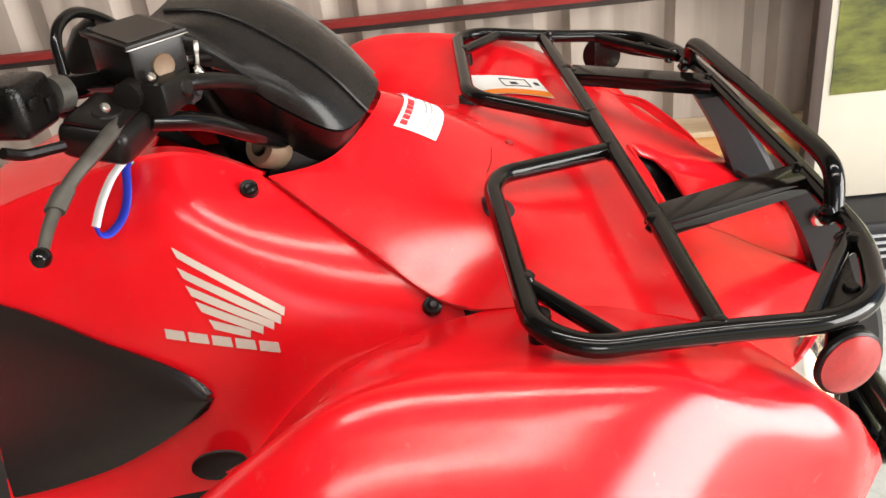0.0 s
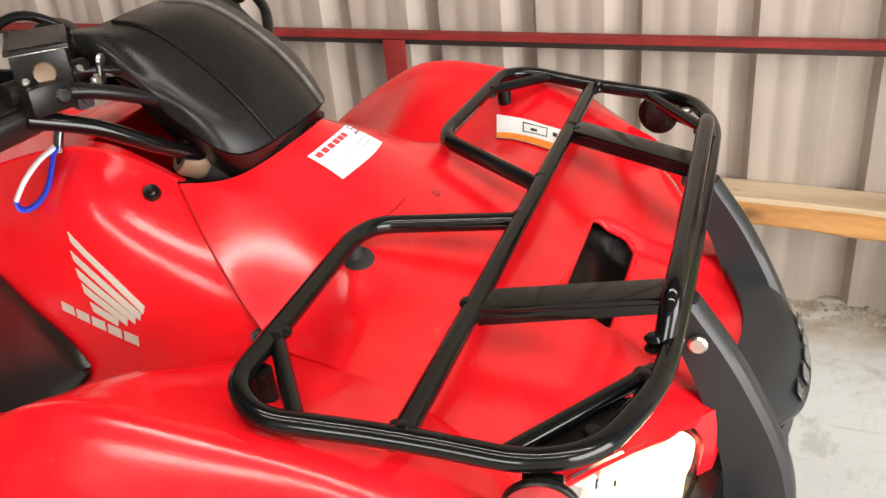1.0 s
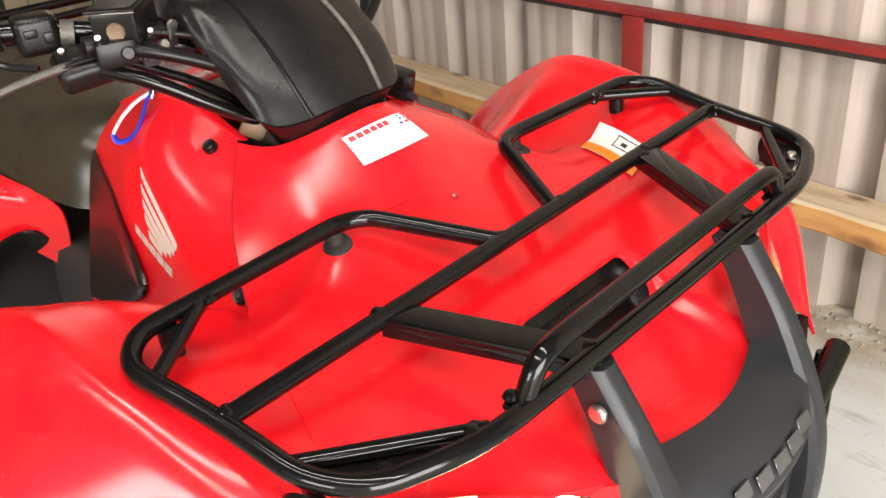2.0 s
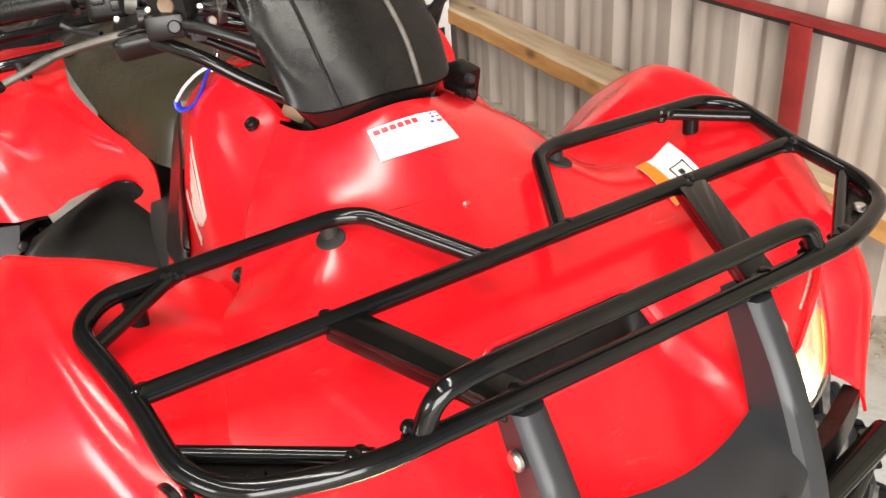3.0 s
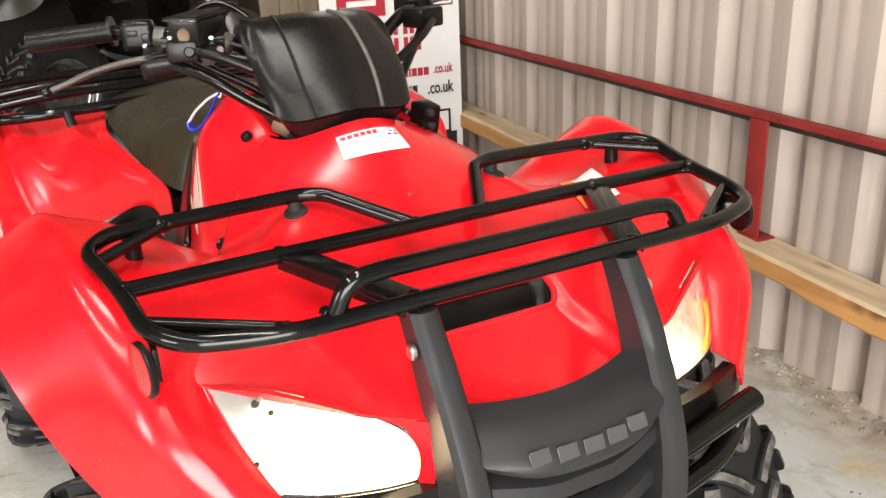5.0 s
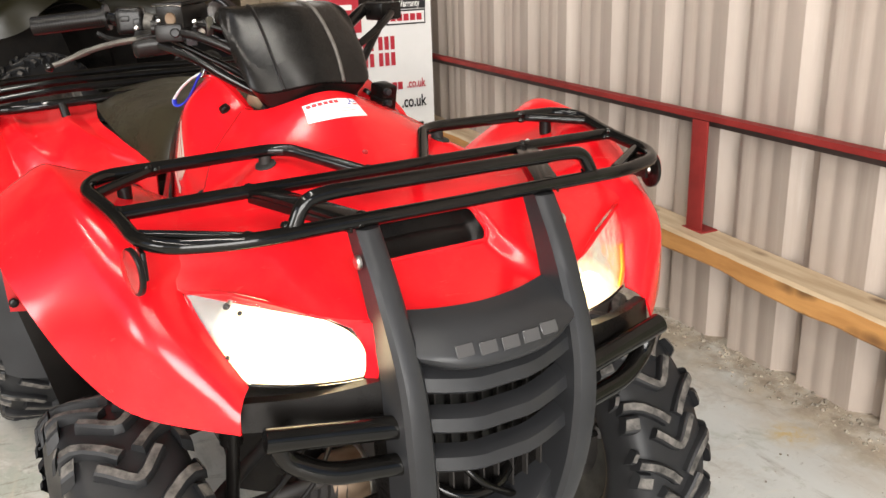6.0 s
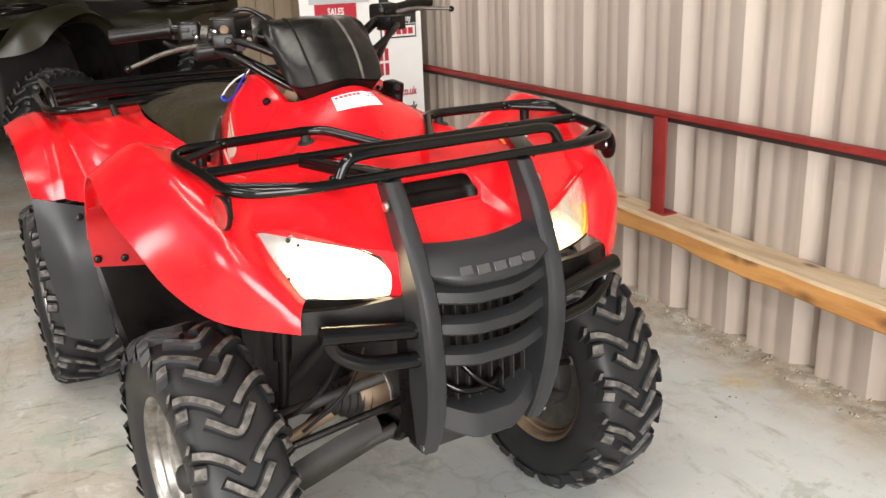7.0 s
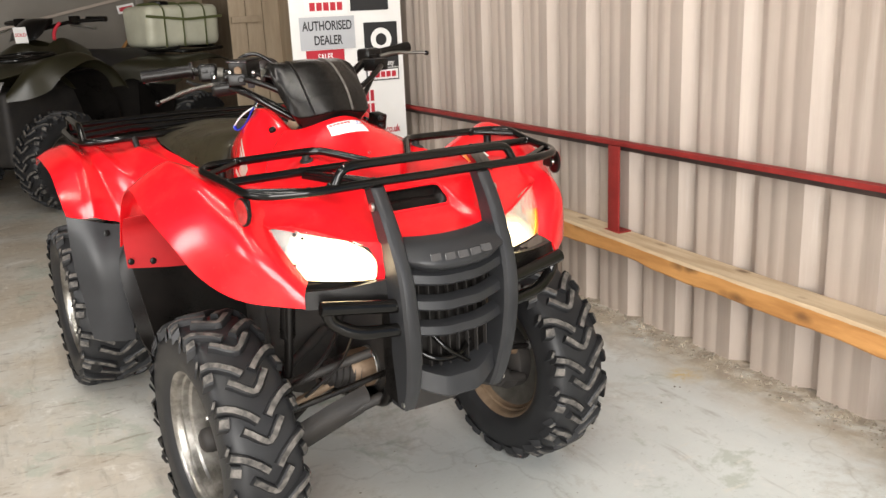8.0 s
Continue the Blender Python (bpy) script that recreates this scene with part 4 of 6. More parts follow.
def bars(name, pts, r, bend, mat, label="", n=12):
    return part(name, tube(pts, r, bend, n), mat, atv, label)


bars("handlebar", [(-0.512, -0.31, 1.184), (-0.450, -0.20, 1.174), (-0.390, -0.10, 1.126), (-0.375, 0.10, 1.124), (-0.445, 0.20, 1.174), (-0.545, 0.30, 1.190)], 0.012, 0.05, TUBE)
for s in (-1, 1):
    g0, g1 = (Vector((-0.508, -0.302, 1.185)), Vector((-0.560, -0.424, 1.174))) if s < 0 else (Vector((-0.545, 0.300, 1.190)), Vector((-0.585, 0.440, 1.206)))
    grip = bars("grip", [g0, g1], 0.0165, 0, BLACK, "ribbed black rubber grip")
    for k in range(24):
        q = g0.lerp(g1, 0.05 + 0.9 * k / 23)
        part("grip_rib", tube([q, q + (g1 - g0).normalized() * 0.0022], 0.0171, 0, 12), BLACK, grip)
    part("grip_flange", tube([g0, g0 + (g0 - g1).normalized() * 0.006], 0.024, 0, 16), BLACK, grip)
    m = pose(-0.482, -0.262, 1.182, 0, 0, -16) if s < 0 else pose(-0.515, 0.262, 1.188, 0, 0, 18) @ Matrix.Scale(1.25, 4)
    box_part = part("switch_box", moved(box(-0.022, -0.026, -0.028, 0.022, 0.026, 0.020, 0.010, 3), m), BLACK, atv, "black switch housing")
    part("switch", moved(box(0.020, -0.016, -0.004, 0.026, 0.000, 0.006, 0.002), m), BLACK, box_part)
    part("switch", moved(box(0.020, 0.006, -0.014, 0.026, 0.018, 0.000, 0.002), m), BLACK, box_part)
    reach = [(-0.405, -0.255, 1.150), (-0.408, -0.300, 1.147), (-0.425, -0.345, 1.137), (-0.433, -0.385, 1.122), (-0.431, -0.418, 1.112)] if s < 0 else [(-0.490, 0.285, 1.188), (-0.486, 0.330, 1.196), (-0.470, 0.375, 1.194), (-0.446, 0.425, 1.191)]
    lever = part("brake_lever", sweep(bmesh.new(), rounded(reach, 0.03, 5), lambda w: [(0.0085 * (1 - 0.45 * w) * math.cos(t), 0.0060 * (1 - 0.2 * w) * math.sin(t)) for t in [k * math.pi / 5 for k in range(10)]]), DISCM, atv, "worn black brake lever" if s < 0 else "worn alloy brake lever")
    part("lever_ball", moved(lathe([(0, 0.0085), (0.005, 0.007), (0.008, 0.002), (0.008, -0.002), (0.005, -0.007), (0, -0.0085)], 14, "y"), Matrix.Translation(Vector(reach[-1]) + Vector((0, s * 0.003, -0.001)))), TUBE, lever)
    part("lever_wear", sweep(bmesh.new(), [Vector(reach[-3]).lerp(Vector(reach[-2]), 0.2), Vector(reach[-3]).lerp(Vector(reach[-2]), 0.75)], [(0.0092 * math.cos(t), 0.0062 * math.sin(t)) for t in [k * math.pi / 5 for k in range(10)]]), DISCM, lever, "lever rubbed to bare metal")
# master cylinder with its square lid, throttle housing, levers' perch
RESM = pose(-0.392, -0.187, 1.192, 0, 2, -48) @ Matrix.Diagonal((0.80, 0.84, 0.85, 1))
res = part("fluid_reservoir", moved(box(-0.050, -0.033, -0.030, 0.050, 0.033, 0.018, 0.006), RESM), BLACK, atv, "black fluid reservoir")
part("lid", moved(joined(box(-0.055, -0.037, 0.018, 0.055, 0.037, 0.024, 0.002), box(-0.048, -0.031, 0.024, 0.048, 0.031, 0.0255, 0.0008, 1)), RESM), BLACK, res, "flat black lid")
for a, b in ((-1, -1), (1, 1)):
    part("lid_screw", moved(bolt_head((a * 0.046, b * 0.028, 0.0255), 0.0035, 0.0015), RESM), GREY, res)
part("sight_glass", moved(lathe([(0, 0.002), (0.0105, 0.002), (0.0125, 0.003), (0.0135, 0), (0.0135, -0.006)], 20, "x"), RESM @ pose(0.050, 0.002, -0.008)), RUSTY, res, "round sight glass")
part("cylinder", tube([(-0.372, -0.150, 1.168), (-0.395, -0.245, 1.168)], 0.013, 0, 14), BLACK, res)
THR = pose(-0.418, -0.240, 1.142, 6, 10, -16)
thr = part("throttle_case", moved(box(-0.034, -0.036, -0.020, 0.034, 0.034, 0.014, 0.013, 4), THR), BLACK, atv, "black throttle housing")
part("case_rib", moved(lathe([(0, 0.004), (0.012, 0.004), (0.016, 0.0), (0.016, -0.004)], 20, "z"), THR @ pose(0.004, -0.006, 0.016)), BLACK, thr)
part("case_lid", moved(box(-0.026, -0.030, 0.014, 0.026, 0.026, 0.018, 0.003), THR), BLACK, thr)
part("thumb_lever", tube([(-0.445, -0.285, 1.145), (-0.47, -0.31, 1.150), (-0.478, -0.325, 1.160)], 0.005, 0.02, 8), BLACK, atv)
part("cable_adjuster", tube([(-0.375, -0.215, 1.135), (-0.345, -0.19, 1.118)], 0.0065, 0, 10), RUSTY, atv, "dull metal cable adjuster")
part("mirror_stay", moved(joined(box(-0.002, -0.0065, 0, 0.002, 0.0065, 0.026, 0.0015), moved(lathe([(0, 0.002), (0.0075, 0.002), (0.0075, -0.002), (0, -0.002)], 14, "x"), pose(0, 0, 0.026))), pose(-0.352, -0.152, 1.152, 0, 10, 15)), STEEL, atv, "bright steel bracket")
part("perch_bolt", moved(bolt_head((0, 0, 0), 0.009, 0.006), pose(-0.352, -0.213, 1.160, 0, 80, -20)), BLACK, atv)
part("perch", moved(box(-0.02, -0.024, -0.016, 0.02, 0.024, 0.016, 0.006), pose(-0.372, -0.218, 1.160, 0, 0, -20)), BLACK, atv)
part("banjo_bolt", moved(bolt_head((0, 0, 0), 0.007, 0.006), pose(-0.348, -0.168, 1.158, 0, 70, 10)), STEEL, atv, "small bright bolt")
part("perch_clamp", moved(joined(box(-0.016, -0.010, -0.012, 0.016, 0.010, 0.012, 0.004), moved(bolt_head((0, 0, 0), 0.005, 0.004), pose(0.016, 0, 0, 0, 90, 0))), pose(-0.362, -0.182, 1.150, 0, 10, -20)), GREY, atv)
# thin steel strip added to draw the highlight along the lid's front edge
part("lid_highlight", moved(box(0.0545, -0.037, 0.0185, 0.0553, 0.037, 0.0195, 0.0003, 1), RESM), STEEL, res, "bright strip drawn as the highlight on the lid's edge")
part("left_perch", moved(box(-0.025, -0.03, -0.018, 0.025, 0.03, 0.018, 0.006), pose(-0.425, 0.235, 1.168, 0, 0, 20)), BLACK, atv)
part("clamp_ring", tube([(-0.455, -0.226, 1.173), (-0.462, -0.240, 1.176)], 0.0165, 0, 18), DISCM, atv, "dull metal bar clamp")
for x, y, z in ((-0.408, -0.268, 1.168), (-0.372, -0.236, 1.180), (-0.356, -0.176, 1.176)):
    part("small_screw", moved(bolt_head((0, 0, 0), 0.0045, 0.0035), pose(x, y, z, 0, 50, -20)), STEEL, atv)
hoses = [
    ([(-0.385, -0.235, 1.165), (-0.345, -0.195, 1.160), (-0.318, -0.150, 1.140), (-0.300, -0.105, 1.115)], 0.0085),
    ([(-0.385, -0.235, 1.140), (-0.345, -0.19, 1.118), (-0.318, -0.145, 1.082), (-0.300, -0.100, 1.052), (-0.29, -0.06, 1.03)], 0.0095),
    ([(-0.375, -0.180, 1.172), (-0.350, -0.150, 1.168), (-0.335, -0.115, 1.155), (-0.330, -0.06, 1.14)], 0.004),
    ([(-0.470, -0.235, 1.165), (-0.440, -0.16, 1.115), (-0.415, -0.09, 1.075), (-0.40, -0.04, 1.03)], 0.007),
    ([(-0.390, 0.235, 1.165), (-0.345, 0.195, 1.150), (-0.318, 0.150, 1.130), (-0.300, 0.10, 1.105)], 0.0075),
    ([(-0.420, 0.230, 1.150), (-0.370, 0.18, 1.115), (-0.330, 0.13, 1.07), (-0.31, 0.09, 1.02)], 0.008),
]
for pts, r in hoses:
    part("cable", tube(pts, r, 0.04, 10), TUBE if r > 0.009 else BLACK, atv)
part("cable_loop", tube([(-0.46, -0.20, 1.175), (-0.47, -0.17, 1.215), (-0.46, -0.13, 1.225), (-0.44, -0.09, 1.20), (-0.42, -0.06, 1.15)], 0.0055, 0.04, 10), TUBE, atv)
part("hose_clip", moved(lathe([(0.012, -0.016), (0.021, -0.016), (0.024, -0.011), (0.024, 0.011), (0.021, 0.016), (0.012, 0.016)], 24, "x"), pose(-0.312, -0.082, 1.038, 0, 30, 50)), RUSTY, atv, "bare metal clamp")
dial = part("instrument_dial", moved(lathe([(0, 0.016), (0.030, 0.014), (0.036, 0.006), (0.038, -0.012), (0.028, -0.040), (0, -0.046)], 28, "x"), pose(-0.445, -0.098, 1.176, 0, -35, 0)), BLACK, atv, "round instrument dial behind the cover")
part("dial_glass", moved(lathe([(0, 0.019), (0.018, 0.0185), (0.031, 0.0145)], 28, "x"), pose(-0.445, -0.098, 1.176, 0, -35, 0)), KNEE, dial)
part("steering_column", tube([(-0.40, 0, 1.13), (-0.31, 0, 0.85)], 0.02, 0), BLACK, atv)
part("opening_floor", box(-0.45, -0.145, 0.93, -0.225, 0.145, 0.965, 0.01), DARK, atv)
part("cover_mount", box(-0.32, -0.085, 0.99, -0.235, 0.085, 1.045, 0.01), DARK, atv)
conn = part("connector_block", moved(joined(box(-0.020, -0.016, -0.034, 0.016, 0.016, 0.014, 0.005), box(-0.012, -0.022, -0.030, 0.022, 0.006, -0.006, 0.004)), pose(-0.296, 0.166, 1.022, 0, 12, 12) @ Matrix.Scale(1.15, 4)), BLACK, atv, "small black connector block beside the hood")
for dz in (0.004, -0.018):
    part("connector_knob", moved(lathe([(0, 0.012), (0.005, 0.012), (0.007, 0.009), (0.007, 0.0)], 12, "x"), pose(-0.274, 0.160, 1.022 + dz)), GREY, conn)

# key fob strap on the tank cover
top, foot, wide = Vector((-0.446, -0.140, 1.088)), Vector((-0.470, -0.197, 1.012)), Vector((0.013, 0.012, 0.002))
loop = [top + Vector((0.002, -0.012, -0.014))]
for a, k in ((0.30, 0.45), (0.55, 0.9), (0.80, 1.0), (0.95, 0.6), (1.0, 0.0), (0.95, -0.6), (0.80, -1.0), (0.55, -0.9), (0.30, -0.45)):
    loop.append(top.lerp(foot, a) + wide * k + Vector((0, -0.008 * math.sin(math.pi * a), 0)))
loop.append(loop[0] + Vector((-0.002, 0, 0)))
cord = [(0.0060 * math.cos(t), 0.0024 * math.sin(t)) for t in [k * math.pi / 5 for k in range(10)]]
strap = part("key_strap", sweep(bmesh.new(), rounded(loop[:8], 0.02, 4), cord), BLUE, atv, "blue and white looped key strap")
part("strap_band", sweep(bmesh.new(), rounded(loop[7:], 0.02, 4), cord), WHITE, strap, "white half of the strap")
part("strap_ferrule", tube([top, loop[0] + Vector((0, -0.001, -0.008))], 0.0058, 0, 10), CHROME, strap, "bright metal ferrule")
part("strap_ring", tube([top + Vector((0.008 * math.cos(k * math.pi / 6), 0.0, 0.010 + 0.010 * math.sin(k * math.pi / 6))) for k in range(13)], 0.0012, 0, 6), CHROME, strap)
# papers and labels on the bodywork
CU, CV = 0.158, 0.486


def hood_patch(x0, y0, x1, y1, lift, nu=6, nv=4):
    """A thin patch on the hood round the sticker's middle, x across and y towards the rider."""
    fu = (HOOD(CU + 0.02, CV) - HOOD(CU - 0.02, CV)).length / 0.04
    fv = (HOOD(CU, CV + 0.02) - HOOD(CU, CV - 0.02)).length / 0.04

    def fn(a, b):
        u, v = CU - 0.94 * (y0 + (y1 - y0) * b) / fu, CV + 0.94 * (x0 + (x1 - x0) * a) / fv
        n = (HOOD(u + 0.01, v) - HOOD(u - 0.01, v)).cross(HOOD(u, v + 0.01) - HOOD(u, v - 0.01)).normalized()
        return HOOD(u, v) + (n if n.z > 0 else -n) * lift
    return sheet(fn, nu, nv, 0.0005)


card = part("dealer_sticker", hood_patch(-0.052, -0.0265, 0.052, 0.0265, 0.0016, 16, 8), PAPER, atv, "white dealer sticker with red lettering")
for k in range(6):
    part("sticker_mark", hood_patch(-0.047 + 0.0103 * k, 0.0105, -0.0390 + 0.0103 * k, 0.0205, 0.0024, 2, 2), INKRED, card)
part("sticker_flag", hood_patch(0.036, 0.012, 0.049, 0.023, 0.0024), INKBLUE, card)
part("flag_cross", joined(hood_patch(0.0405, 0.012, 0.0440, 0.023, 0.0029, 2, 3), hood_patch(0.036, 0.0160, 0.049, 0.0190, 0.0028, 3, 2)), PAPER, card)
part("sticker_flag", hood_patch(0.040, 0.003, 0.049, 0.007, 0.0024, 2, 2), INKRED, card)
part("sticker_bar", hood_patch(0.029, 0.003, 0.035, 0.007, 0.0024, 2, 2), INKBLUE, card)
for x0, x1, y in ((-0.012, 0.032, -0.0075), (-0.040, -0.016, -0.0145), (-0.008, 0.036, -0.0145), (-0.044, -0.014, -0.0215)):
    part("sticker_bar", hood_patch(x0, y, x1, y + 0.0018, 0.0024, 3, 1), INKGREY, card)


def over_plan(fn, x, y):
    """Height and slope of a bodywork skin over a point of the plan, or None where the skin does not reach."""
    u, v = 0.6, 0.15
    for _ in range(14):
        p = fn(u, v)
        a, b = (fn(u + 0.004, v) - p) / 0.004, (fn(u, v + 0.004) - p) / 0.004
        det = a.x * b.y - b.x * a.y
        dx, dy = x - p.x, y - p.y
        u += max(-0.15, min(0.15, (dx * b.y - b.x * dy) / det))
        v += max(-0.15, min(0.15, (a.x * dy - dx * a.y) / det))
        u, v = max(0.0, min(1.0, u)), max(0.0, min(1.0, v))
    p = fn(u, v)
    return p.z if math.hypot(p.x - x, p.y - y) < 0.002 else None


LABEL = [Vector((-0.062, 0.347)), Vector((-0.040, 0.268)), Vector((0.060, 0.243)), Vector((0.046, 0.318))]


def label_patch(x0, y0, x1, y1, lift):
    """A thin patch of the warning label, from 0 to 1 across it from the inner edge and along it from the rear."""
    def fn(a, b):
        p, q = x0 + (x1 - x0) * a, y0 + (y1 - y0) * b
        at = LABEL[1].lerp(LABEL[0], p).lerp(LABEL[2].lerp(LABEL[3], p), q)
        z = [h for h in (over_plan(HOOD, at.x, -at.y), over_plan(fender_skin, at.x, -at.y)) if h is not None]
        return Vector((at.x, at.y, max(z, default=0.93) + lift))
    return sheet(fn, max(2, round(10 * (x1 - x0))), max(2, round(12 * (y1 - y0))), 0.0006)


warn = part("warning_label", label_patch(0, 0, 1, 1, 0.0028), PAPER, atv, "white and orange warning label")
part("label_band", label_patch(0.0, 0.0, 0.29, 1.0, 0.0036), ORANGE, warn)
part("label_drawing", joined(label_patch(0.48, 0.42, 0.505, 0.80, 0.0036), label_patch(0.86, 0.42, 0.885, 0.80, 0.0036), label_patch(0.48, 0.42, 0.885, 0.435, 0.0037), label_patch(0.48, 0.785, 0.885, 0.80, 0.0037), label_patch(0.60, 0.54, 0.72, 0.64, 0.0036)), INKBLACK, warn)
part("label_disc", label_patch(0.60, 0.88, 0.76, 0.95, 0.0036), INKBLACK, warn)


# plain emblem of five swept feathers, and bars where lettering stands
tip = [(-0.408, 0.995), (-0.406, 0.974), (-0.401, 0.955), (-0.394, 0.938), (-0.384, 0.918)]
root = [(-0.303, 0.924), (-0.308, 0.916), (-0.316, 0.911), (-0.328, 0.907), (-0.342, 0.904)]
feathers = None
for s in (1, -1):
    for k, ((x0, z0), (x1, z1)) in enumerate(zip(tip, root)):
        f = side_decal([(x0, z0), (x1, z1), (x1 - 0.002, z1 - 0.0085), (x0 + 0.004, z0 - 0.011)])
        f = f if s > 0 else mirror_y(f)
        if k == 0:
            feathers = part("side_emblem", f, SILVER, atv, "silver feather-shaped decal")
        else:
            part("feather", f, SILVER, feathers)
    for k in range(5):
        x, z = -0.434 + 0.0245 * k, 0.909 - 0.0044 * k
        f = side_decal([(x, z), (x + 0.020, z - 0.0036), (x + 0.0205, z - 0.0146), (x - 0.0005, z - 0.011)], nu=3)
        part("emblem_bar", f if s > 0 else mirror_y(f), SILVER, feathers)

# seat
SEATNET = net([[(x, -w, e), (x, -w * 0.74, t - 0.018), (x, 0.0, t), (x, w * 0.74, t - 0.018), (x, w, e)] for x, w, e, t in (
    (-0.655, 0.085, 0.842, 0.880), (-0.668, 0.140, 0.838, 0.915), (-0.690, 0.172, 0.838, 0.940), (-0.730, 0.192, 0.842, 0.955), (-0.82, 0.212, 0.856, 0.958), (-0.95, 0.232, 0.876, 0.948), (-1.18, 0.238, 0.898, 0.945), (-1.38, 0.205, 0.895, 0.932))])
part("seat", sheet(SEATNET, 60, 28, 0.02), SEAT, atv, "olive-black vinyl seat")

# rear fenders
REAR = net([
    [(-0.790, -0.205, 0.700), (-0.885, -0.285, 0.757), (-1.000, -0.383, 0.685), (-1.035, -0.549, 0.705), (-1.035, -0.611, 0.725)],
    [(-0.755, -0.207, 0.830), (-0.900, -0.300, 0.845), (-1.035, -0.416, 0.785), (-1.065, -0.549, 0.790), (-1.075, -0.620, 0.790)],
    [(-0.870, -0.247, 0.882), (-1.055, -0.333, 0.885), (-1.125, -0.441, 0.862), (-1.155, -0.549, 0.868), (-1.165, -0.620, 0.840)],
    [(-1.085, -0.262, 0.903), (-1.235, -0.333, 0.895), (-1.285, -0.441, 0.892), (-1.305, -0.549, 0.893), (-1.315, -0.620, 0.862)],
    [(-1.435, -0.210, 0.900), (-1.485, -0.333, 0.890), (-1.495, -0.441, 0.892), (-1.505, -0.549, 0.893), (-1.515, -0.615, 0.862)],
    [(-1.695, -0.200, 0.830), (-1.695, -0.333, 0.840), (-1.695, -0.441, 0.845), (-1.695, -0.549, 0.845), (-1.695, -0.599, 0.810)],
])


def rear_skin(u, v):
    """Rear fender with a pressed crease down its middle and ridges that fan out beside it."""
    def peak(c, w):
        return max(0.0, 1 - abs(v - c) / w)
    low = max(0.0, 1 - 2.2 * u)
    lift = 0.012 * peak(0.50 - 0.10 * low, 0.075) - 0.010 * peak(0.585, 0.05) + 0.012 * peak(0.68 + 0.03 * low, 0.06) + 0.012 * peak(0.22 - 0.04 * low, 0.10)
    return REAR(u, v) + Vector((0.5 * lift, 0, lift)) * (0.4 + 0.6 * math.sin(math.pi * min(1, 0.15 + u)))


part("rear_fender", sheet(rear_skin, 44, 80, 0.004), RED, atv)
part("rear_fender", mirror_y(sheet(rear_skin, 44, 80, 0.004)), RED, atv)
both("mudguard", lambda: sheet(net([
    [(-1.020, -0.433, 0.672), (-1.025, -0.483, 0.680), (-1.030, -0.549, 0.700), (-1.045, -0.611, 0.722)],
    [(-0.980, -0.464, 0.560), (-0.985, -0.508, 0.560), (-0.995, -0.557, 0.570), (-1.035, -0.609, 0.580)],
    [(-0.975, -0.463, 0.420), (-0.980, -0.499, 0.420), (-0.995, -0.549, 0.425), (-1.030, -0.595, 0.430)],
    [(-0.990, -0.459, 0.278), (-0.995, -0.499, 0.280), (-1.005, -0.549, 0.288), (-1.030, -0.584, 0.298)]]), 20, 12, 0.005), GREY, "dark grey plastic mudguard")
both("foot_well", lambda: sheet(net([
    [(-0.50, -0.26, 0.50), (-0.50, -0.40, 0.40), (-0.50, -0.47, 0.38)],
    [(-0.60, -0.26, 0.36), (-0.60, -0.40, 0.33), (-0.60, -0.47, 0.33)],
    [(-0.85, -0.26, 0.36), (-0.85, -0.40, 0.33), (-0.85, -0.47, 0.33)],
    [(-0.82, -0.19, 0.60), (-0.93, -0.32, 0.62), (-0.96, -0.485, 0.55)],
    [(-0.79, -0.200, 0.735), (-0.82, -0.266, 0.786), (-0.98, -0.42, 0.655)]]), 24, 14, 0.006), BLACK)
for s in (-1, 1):
    for x, y, z in ((-1.012, 0.500, 0.655), (-0.985, 0.44, 0.645), (-0.975, 0.39, 0.66)):
        part("guard_screw", moved(bolt_head((0, 0, 0), 0.011, 0.004), pose(x + 0.006, s * y, z, 0, 80, 0)), BLACK, atv)
part("engine_block", box(-0.95, -0.22, 0.28, -0.35, 0.22, 0.76, 0.04, 3), DARK, atv)
part("frame_cradle", box(-0.30, -0.085, 0.36, 0.24, 0.085, 0.74, 0.03, 2), DARK, atv)
part("rear_axle_housing", box(-1.4, -0.2, 0.25, -1.0, 0.2, 0.75, 0.05, 2), DARK, atv)

# rear rack
for s in (-1, 1):
    rack_part("rear_rack_frame", [(-1.205, 0.0, 0.945), (-1.205, s * 0.40, 0.932), (-1.245, s * 0.485, 0.925), (-1.34, s * 0.500, 0.925), (-1.65, s * 0.490, 0.93), (-1.72, s * 0.43, 0.94), (-1.72, 0.0, 0.95)], 0.0125, 0.06)
    rack_part("rear_rack_raised_bar", [(-1.27, s * 0.485, 0.93), (-1.32, s * 0.485, 0.980), (-1.60, s * 0.475, 0.985), (-1.66, s * 0.46, 0.94)], 0.012, 0.05)
    part("rear_rack_stay", tube([(-1.20, s * 0.33, 0.935), (-1.185, s * 0.325, 0.90), (-1.18, s * 0.32, 0.875)], 0.011, 0.02), BLACK, atv)
for x in (-1.40, -1.56):
    rack_part("rear_rack_bar", [(x, -0.49, 0.93), (x, -0.3, 0.945), (x, 0.3, 0.945), (x, 0.49, 0.93)], 0.011, 0.05)

